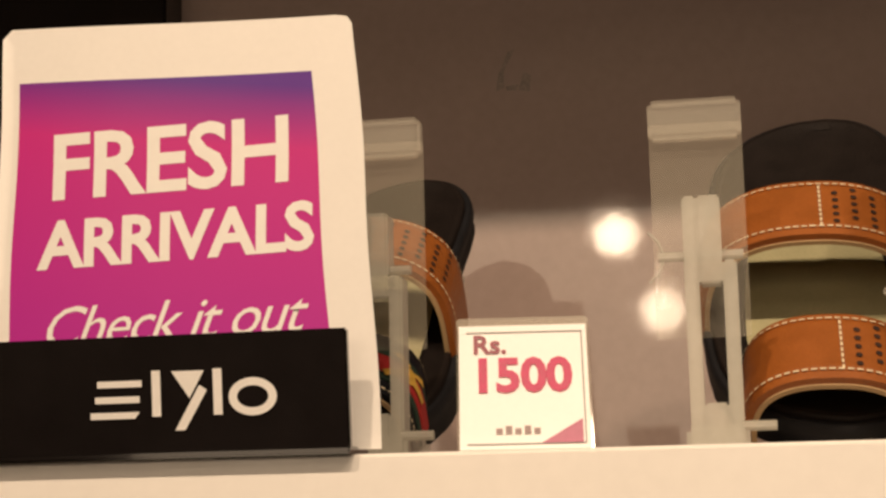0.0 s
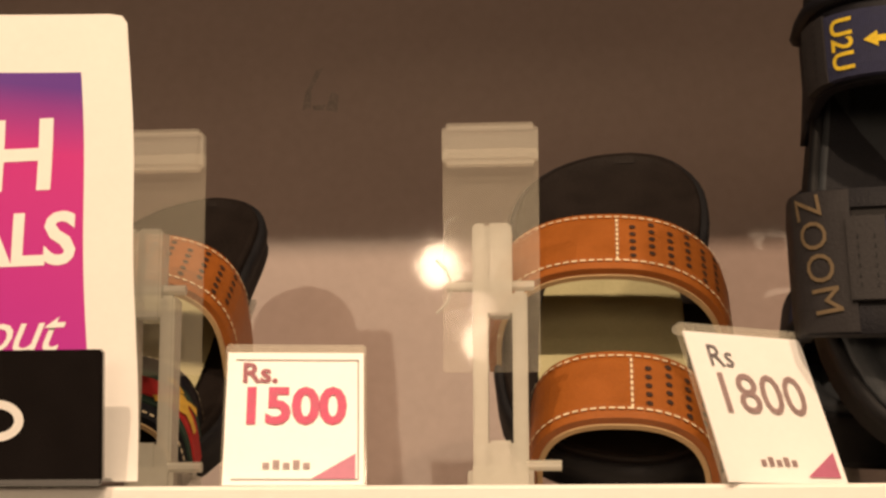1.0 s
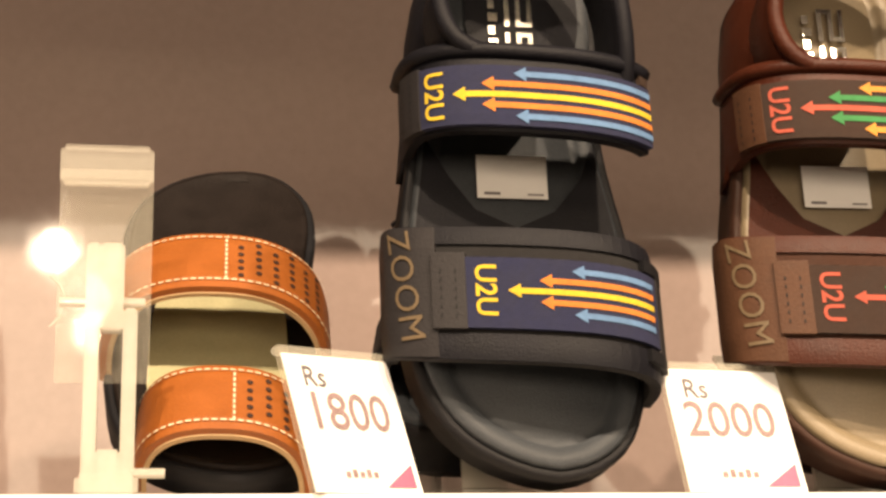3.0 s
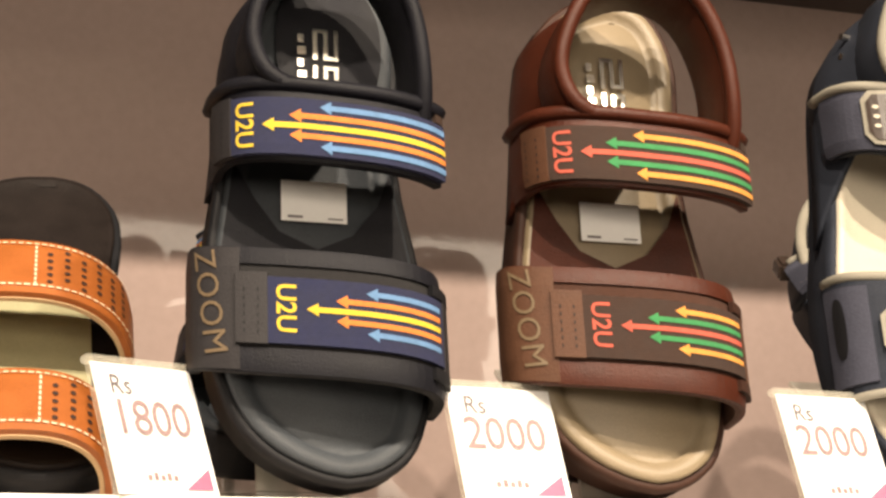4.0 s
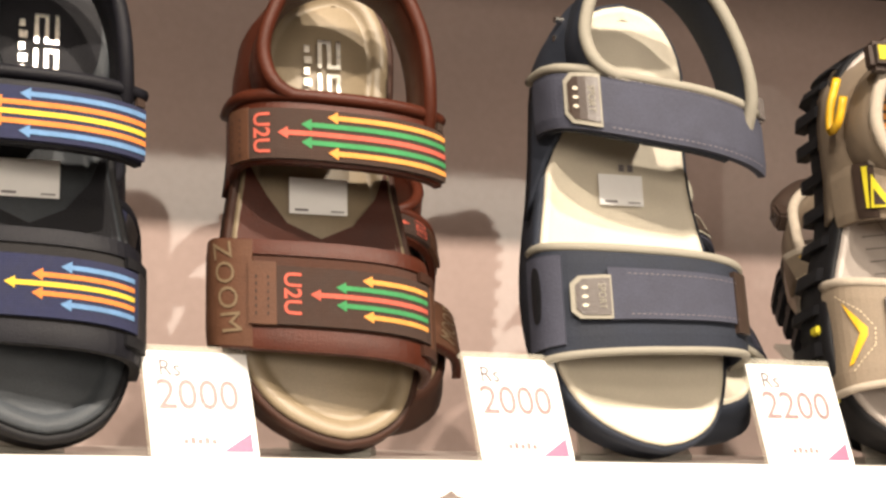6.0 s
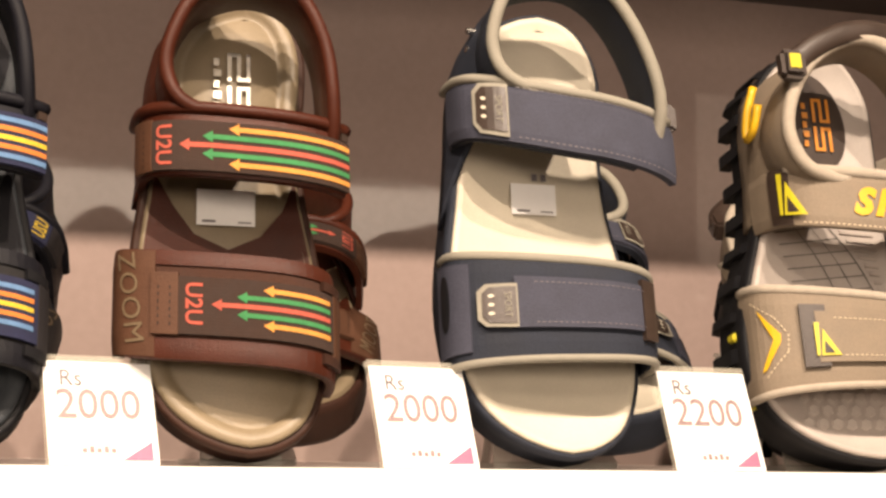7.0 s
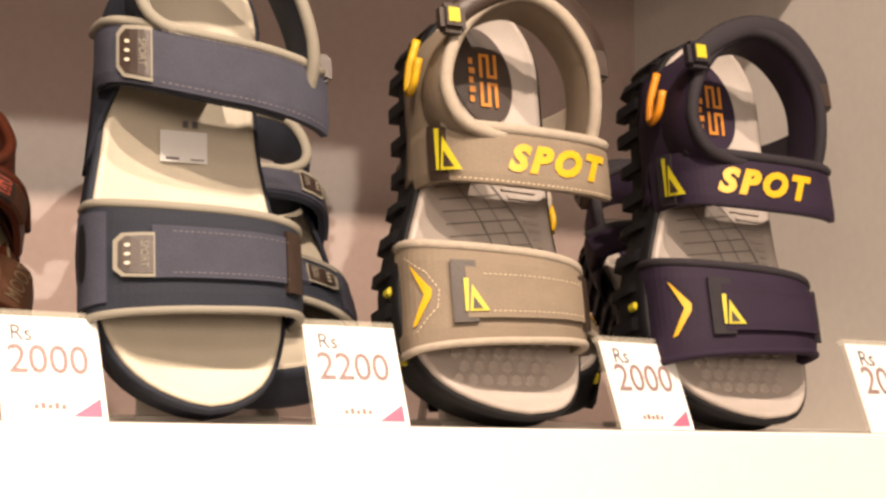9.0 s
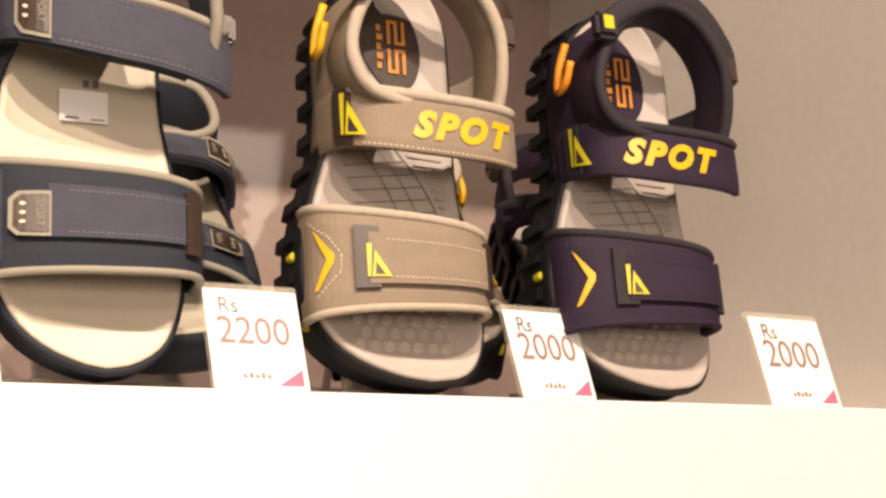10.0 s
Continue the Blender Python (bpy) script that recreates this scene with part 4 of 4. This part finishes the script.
def slide_sandal(m, label, group, front, rear, bed, banded):
    """A two-strap slide; banded: the front strap carries a webbing stripe and an embroidered motif."""
    sd = thing("slide_sandal", m, label, "sandal", group)
    sole(sd, M_BLACKRUB, 0.022)
    footbed(sd, bed)
    bed_patch(sd, "insole_panel", [ellipse(-0.002, 0.092, 0.034, 0.062, 28, 3.5)], M_INSOLEPALE, 0.0036, "pale olive insole panel")
    out = []
    for nm, l0, l1, w, h, mat in (("front_strap", 0.022, 0.014, 0.044, 0.034, front), ("rear_strap", 0.100, 0.092, 0.044, 0.054, rear)):
        s = Strap(l0, l1, w, h, grow=0.003, n0=-0.004, bow=0.004, arch=0.5 if banded else 0.70)
        b = s.band(nm, mat, sd, thick=0.0032)
        s.band("strap_lining", M_TANEDGE, b, lift=-0.0032, w0=-1.03, w1=1.0, thick=0.0022)
        out.append((s, b, mat))
    for s, b, mat in out:
        if mat is M_TAN:
            x = s.len / 2
            y = s.w / 2 - 0.0045
            s.put("stitching", poly_bm(dashes([(-x + 0.006, y), (x - 0.006, y)], 0.0026, 0.0012, 0.0005) + dashes([(-x + 0.006, -y), (x - 0.006, -y)], 0.0026, 0.0012, 0.0005) + dashes([(0.004, -y), (0.004, y)], 0.0026, 0.0012, 0.0005)), M_THREAD, b, 0.0007)
            for r in range(5):
                for c in range(6):
                    px, py = 0.011 + c * 0.0086, -y + 0.006 + r * (2 * y - 0.012) / 4 + (0.0018 if c % 2 else -0.0018)
                    s.put("punched_hole", poly_bm([ellipse(px, py, 0.0015, 0.0015, 10)]), M_HOLE, b, 0.0006)
        elif banded:
            x = s.len / 2
            s.band("green_stripe", M_RIBGREEN, b, w0=-0.62, w1=0.42, lift=0.0010, thick=0.0014)
            s.band("red_stripe", M_RIBRED, b, w0=-0.42, w1=0.12, lift=0.0018, thick=0.0014)
            s.put("stitching", poly_bm(dashes([(-x + 0.006, 0.020), (x - 0.006, 0.020)], 0.002, 0.0014, 0.0004) + dashes([(-x + 0.006, -0.020), (x - 0.006, -0.020)], 0.002, 0.0014, 0.0004)), M_THREAD, b, 0.0007)
            bx = 0.036
            s.put("embroidered_motif", poly_bm([ellipse(bx, -0.003, 0.004, 0.0055, 12), [(bx - 0.002, -0.001), (bx - 0.012, -0.010), (bx - 0.010, -0.013), (bx - 0.001, -0.006)], [(bx + 0.002, -0.001), (bx + 0.013, -0.003), (bx + 0.012, -0.007), (bx + 0.001, -0.006)], [(bx - 0.002, 0.002), (bx - 0.010, 0.006), (bx - 0.006, 0.008), (bx, 0.004)], [(bx + 0.002, 0.002), (bx + 0.008, 0.006), (bx + 0.010, 0.003), (bx + 0.002, 0.0)]]), M_BEE, b, 0.0028, "gold embroidered motif")
    return sd



# ---- display easels behind the leaning sandals ----
def easel(x, y, lean, length):
    """A clear acrylic rest: foot plate, sloping back and a brace."""
    ob = thing("sandal_easel", pose(x, y, 0), "clear acrylic easel holding up a leaning sandal", "display stand", "acrylic easels")
    a = radians(lean)
    bm = block(-0.022, 0.022, 0, length, -0.003, 0.0)
    bmesh.ops.transform(bm, matrix=pose(0, 0, 0.0035, lean), verts=bm.verts)
    part("back_plate", bm, M_FROST, ob)
    part("foot_plate", block(-0.022, 0.022, 0.0, 0.085, 0.0, 0.003), M_FROST, ob)
    top = (length * 0.8 * math.cos(a), length * 0.8 * math.sin(a))
    bm = tube([Vector((0, 0.080, 0.002)), Vector((0, top[0], top[1]))], 0.003, 8, up=Vector((1, 0, 0)))
    part("brace", bm, M_FROST, ob)
    return ob


PAIRS = "sandals on the shelf"


def leaning(x, turn=0.0, y=0.030):
    return pose(x, y, 0.0055, 0, 0, turn) @ pose(0, 0, 0, LEAN)


blue = striped_sandal(leaning(0.383), "black sport sandal with navy straps and yellow arrow stripes", PAIRS, TONE_BLUE, 0.008, 0.006)
brown = striped_sandal(leaning(0.530, -2), "brown sport sandal with red and green arrow stripes", PAIRS, TONE_BROWN, 0.0, 0.012)
navy = navy_sandal(leaning(0.704, -2) @ Matrix.Diagonal((1.06, 1.02, 1.0, 1.0)), "navy nubuck sandal with cream footbed, leaning on an easel", PAIRS)
set_last(TRAIL_LAST)
taupe = trail_sandal(leaning(0.885, 0), "taupe trail sandal with yellow word and lugged sole", PAIRS, M_TAUPE, M_TAUPELINE, M_DARKBROWNRUB, M_YELLOW)
purple = trail_sandal(leaning(1.049, 1) @ Matrix.Diagonal((1.0, 0.985, 1.0, 1.0)), "dark purple trail sandal with yellow word and lugged sole", PAIRS, M_PURPLE, M_PURPLELINE, M_PURPLELINE, M_ORANGEY, -0.012, -0.013, 0.006)
for ex in (0.378, 0.538, 0.703, 0.886, 1.046):
    easel(ex + 0.004, 0.075, LEAN, 0.19)

SECOND_Y, SECOND_LEAN, SECOND_TURN = 0.105, 32, -12

# the second of each pair, the other foot, is propped lower behind the first
for src, fx, lab in ((blue, 0.374, "second black arrow-strap sandal propped behind the first"), (brown, 0.566, "second brown arrow-strap sandal propped behind the first"),
                     (navy, 0.770, "second navy sandal propped behind the first"), (taupe, 0.945, "second taupe trail sandal propped behind the first"), (purple, 1.092, "second purple trail sandal propped behind the first")):
    c = copy_thing(src, pose(fx, SECOND_Y, 0.024, SECOND_LEAN, 0, SECOND_TURN) @ Matrix.Diagonal((-1, 1, 1, 1)))
    easel(fx, SECOND_Y + 0.045, SECOND_LEAN, 0.15)
    tagged(c, lab)

set_last(SLIDE_LAST)
tan = slide_sandal(pose(0.258, 0.122, 0.006, 44, 0, -2), "tan leather slide with punched straps and black footbed", PAIRS, M_TAN, M_TAN, M_SLIDEBED, False)
set_last(SPORT_LAST)
bee = slide_sandal(pose(0.034, 0.128, 0.010, 38, 0, 0), "black slide with tan rear strap and red striped front strap", PAIRS, M_BLACKLEATHER, M_TAN, M_SLIDEBED, True)
for ex, el in ((0.260, 41), (0.040, 34)):
    easel(ex, 0.170, el, 0.20)


# ---- clamp stands with clear plates ----
def clamp_stand(x, y):
    ob = thing("clamp_stand", pose(x, y, 0), "clear acrylic clamp stand with frosted slotted post and wing bolt", "display stand", "clamp stands")
    pl = part("plate", block(-0.025, 0.016, -0.002, 0.001, 0.050, 0.146, 0.0005), M_ACRYLIC, ob, "clear acrylic plate")
    pl.visible_shadow = False
    lip = part("folded_lip", block(-0.025, 0.016, -0.009, 0.001, 0.138, 0.156, 0.002), M_CLEARLIP, ob, "folded clear lip")
    bm = block(-0.011, -0.005, -0.030, -0.016, 0.0, 0.108, 0.001)
    block(0.005, 0.011, -0.030, -0.016, 0.0, 0.080, 0.001, bm)
    block(-0.005, 0.005, -0.030, -0.016, 0.0, 0.020, 0.001, bm)
    block(-0.005, 0.005, -0.030, -0.016, 0.070, 0.108, 0.001, bm)
    part("slotted_post", bm, M_FROST, ob, "frosted slotted post")
    part("foot", block(-0.013, 0.013, -0.034, 0.020, 0.0, 0.010, 0.002), M_FROST, ob)
    part("bolt", tube([Vector((-0.022, -0.023, 0.083)), Vector((0.014, -0.023, 0.083))], 0.0022, 10, up=Vector((0, 1, 0))), M_FROST, ob)
    for s in (-1, 1):
        part("wing", tube([Vector((-0.020, -0.023, 0.083 + s * 0.002)), Vector((-0.022, -0.023, 0.083 + s * 0.007)), Vector((-0.026, -0.023, 0.083 + s * 0.011))], 0.0006, 6, up=Vector((0, 1, 0))), M_FROST, ob)
    part("foot_screw", tube([Vector((0.010, -0.030, 0.010)), Vector((0.024, -0.030, 0.010))], 0.0022, 10, up=Vector((0, 1, 0))), M_FROST, ob)
    return ob


M_CLEARLIP = clear("clear_folded_acrylic", (0.90, 0.86, 0.74), 0.15, 1.35)
clamp_stand(0.210, 0.112)
clamp_stand(0.066, 0.112)


# ---- poster in its black holder ----
poster = thing("promo_poster", pose(0.0, 0.004, 0.0, 0, 0, 0), "white paper poster with magenta gradient standing in a black holder", "poster")
PX0, PX1, PH = -0.078, 0.078, 0.178


def on_poster(bm, name, mat, parent, lift, label=""):
    """Wraps a flat sheet onto the leaning, slightly wavy paper."""
    for v in bm.verts:
        x, z = v.co.x, v.co.y
        v.co = Vector((x + 0.0006 * math.sin(z * 60), 0.002 + z * 0.05 + 0.0012 * math.sin(x * 38 + 0.6) * (z / PH) - lift, z))
    return part(name, bm, mat, parent, label, smooth=True)


sheet_outline = [(PX0, 0.002), (PX1 + 0.006, 0.002), (PX1 + 0.003, 0.06), (PX1 - 0.001, 0.12), (PX1 - 0.005, PH - 0.004), (PX1 - 0.007, PH - 0.001), (PX1 - 0.012, PH), (PX0 + 0.004, PH + 0.004), (PX0, PH)]
on_poster(cut_grid(poly_bm([sheet_outline]), 0.006), "paper", M_PAPER, poster, 0.0)
on_poster(cut_grid(poly_bm([[(-0.070, 0.012), (0.066, 0.012), (0.0555, 0.155), (-0.070, 0.158)]]), 0.006), "gradient_panel", M_POSTER, poster, 0.0002)
for body, size, cx, cz in (("FRESH", 0.0385, -0.004, 0.1205), ("ARRIVALS", 0.0272, 0.000, 0.0885)):
    on_poster(cut_grid(turned(text_bm(body, size, 0, 0.97, 0.0008), 1.5, cx, cz), 0.008), "headline", M_WHITEINK, poster, 0.0004)
on_poster(cut_grid(turned(text_bm("Check it out", 0.0235, 0.42, 0.92), 1.5, -0.003, 0.0545), 0.008), "tagline", M_WHITEINK, poster, 0.0004)

holder = thing("poster_holder", pose(0.0, -0.001, 0.0), "black acrylic poster holder with white maker's mark", "sign holder")
bm = block(-0.068, 0.0755, -0.004, 0.0, 0.0, 0.0455, 0.0008)
bmesh.ops.transform(bm, matrix=pose(0, -0.004, 0.002, 6), verts=bm.verts)
part("front_plate", bm, M_HOLDER, holder)
part("base", block(-0.074, 0.0755, -0.008, 0.022, 0.0, 0.003, 0.0008), M_HOLDER, holder)
mark = [[(-0.034, 0.014), (-0.016, 0.014), (-0.014, 0.0165), (-0.034, 0.0165)], [(-0.032, 0.020), (-0.014, 0.020), (-0.014, 0.0225), (-0.032, 0.0225)], [(-0.031, 0.026), (-0.013, 0.026), (-0.013, 0.0285), (-0.031, 0.0285)],
        [(-0.009, 0.0145), (-0.0055, 0.0145), (-0.0055, 0.032), (-0.009, 0.032)], [(-0.001, 0.0315), (0.012, 0.0315), (0.006, 0.021)], [(0.000, 0.009), (0.004, 0.009), (0.013, 0.024), (0.010, 0.026)],
        [(0.0155, 0.0145), (0.019, 0.0145), (0.019, 0.032), (0.0155, 0.032)]]
o, i_ = ellipse(0.031, 0.021, 0.0095, 0.0072, 24), ellipse(0.031, 0.021, 0.0062, 0.0042, 24)
pieces = [poly_bm([p]) for p in mark]
ring_bm = bmesh.new()
ov, iv = [ring_bm.verts.new((x, y, 0)) for x, y in o], [ring_bm.verts.new((x, y, 0)) for x, y in i_]
for q in range(24):
    ring_bm.faces.new((ov[q], ov[(q + 1) % 24], iv[(q + 1) % 24], iv[q]))
for bm in pieces + [ring_bm]:
    bmesh.ops.transform(bm, matrix=pose(0, -0.0046, 0.002, 6) @ pose(0, -0.004, 0, 90), verts=bm.verts)
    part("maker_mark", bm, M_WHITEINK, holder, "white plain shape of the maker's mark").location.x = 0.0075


# ---- price tags in clear stands ----
def price_tag(x, y, yaw, tilt, text, w=0.056, h=0.056, bold=False, lean=22, size=1.0):
    """x, y: middle of the foot. yaw, tilt: turns about the upright and in the card's plane."""
    ob = thing("price_tag", pose(x, y, 0.0, 0, 0, yaw) @ pose(0, 0, 0.0006 + abs(math.sin(radians(tilt))) * w / 2, 90 - lean) @ pose(0, 0, 0, 0, 0, tilt),
               "white price card reading Rs. " + text + " in a clear acrylic stand", "price tag", "price tags")
    cp = part("acrylic_front", block(-w / 2 - 0.001, w / 2 + 0.001, 0.0, h + 0.003, -0.0028, -0.0008, 0.0004), M_ACRYLIC, ob, "clear acrylic back plate")
    cp.visible_shadow = False
    part("top_lip", block(-w / 2 - 0.001, w / 2 + 0.001, h + 0.0005, h + 0.004, -0.005, 0.0, 0.0008), M_CLEARLIP, ob)
    part("card", block(-w / 2, w / 2, 0.0, h, -0.0007, 0.0), M_CARD, ob)
    ink, x0 = (M_RED if bold else M_INK2), -w / 2 + 0.006
    k = w / 0.056 * size
    part("currency", turned(text_bm("Rs." if bold else "Rs", 0.0125 * k, 0, 1.0, 0.0003 if bold else 0.0), 0, -w * 0.26, h * 0.83), M_REDGREY if bold else M_INK, ob).location.z = 0.0005
    part("price", turned(text_bm(text, 0.0225 * k, 0, 0.98, 0.0007 if bold else 0.0001), 0, -0.001, h * 0.57), ink, ob).location.z = 0.0005
    t = poly_bm([[(w / 2 - 0.019, 0.002), (w / 2 - 0.003, 0.002), (w / 2 - 0.003, 0.012)]])
    part("corner_print", t, M_PINK, ob).location.z = 0.0005
    bars = [[(-0.011 + j * 0.0036, 0.006), (-0.0086 + j * 0.0036, 0.006), (-0.0086 + j * 0.0036, 0.0084 + 0.001 * (j % 2)), (-0.011 + j * 0.0036, 0.0084 + 0.001 * (j % 2))] for j in range(5)]
    part("maker_mark", poly_bm(bars), M_INK2, ob).location.z = 0.0005
    if bold:
        b = 0.0004
        part("border_print", poly_bm([[(w / 2 - 0.0022, 0.002), (w / 2 - 0.0022 + b, 0.002), (w / 2 - 0.0022 + b, h - 0.003), (w / 2 - 0.0022, h - 0.003)], [(-w / 2 + 0.003, h - 0.003 - b), (w / 2 - 0.002, h - 0.003 - b), (w / 2 - 0.002, h - 0.003), (-w / 2 + 0.003, h - 0.003)], [(-w / 2 + 0.003, 0.0018), (w / 2 - 0.002, 0.0018), (w / 2 - 0.002, 0.0022), (-w / 2 + 0.003, 0.0022)]]), M_INK, ob).location.z = 0.0005
    return ob


M_INK2 = material("muted_red_ink", (0.30, 0.21, 0.21), 0.5, 0.15, 200)
M_REDGREY = material("dark_red_ink", (0.28, 0.05, 0.08), 0.5, 0.15, 200)
price_tag(0.139, 0.010, 8, 0, "1500", 0.050, 0.053, True)
price_tag(0.313, 0.012, 36, 0, "1800", 0.056, 0.058)
price_tag(0.465, 0.010, 13, 0, "2000", 0.055, 0.054)
price_tag(0.629, 0.008, 11, 0, "2000", 0.055, 0.056)
price_tag(0.794, 0.011, 7, 0, "2200", 0.057, 0.058)
price_tag(0.979, 0.010, 14, 0, "2000", 0.060, 0.055)
price_tag(1.161, 0.008, 10, 0, "2000", 0.066, 0.060)
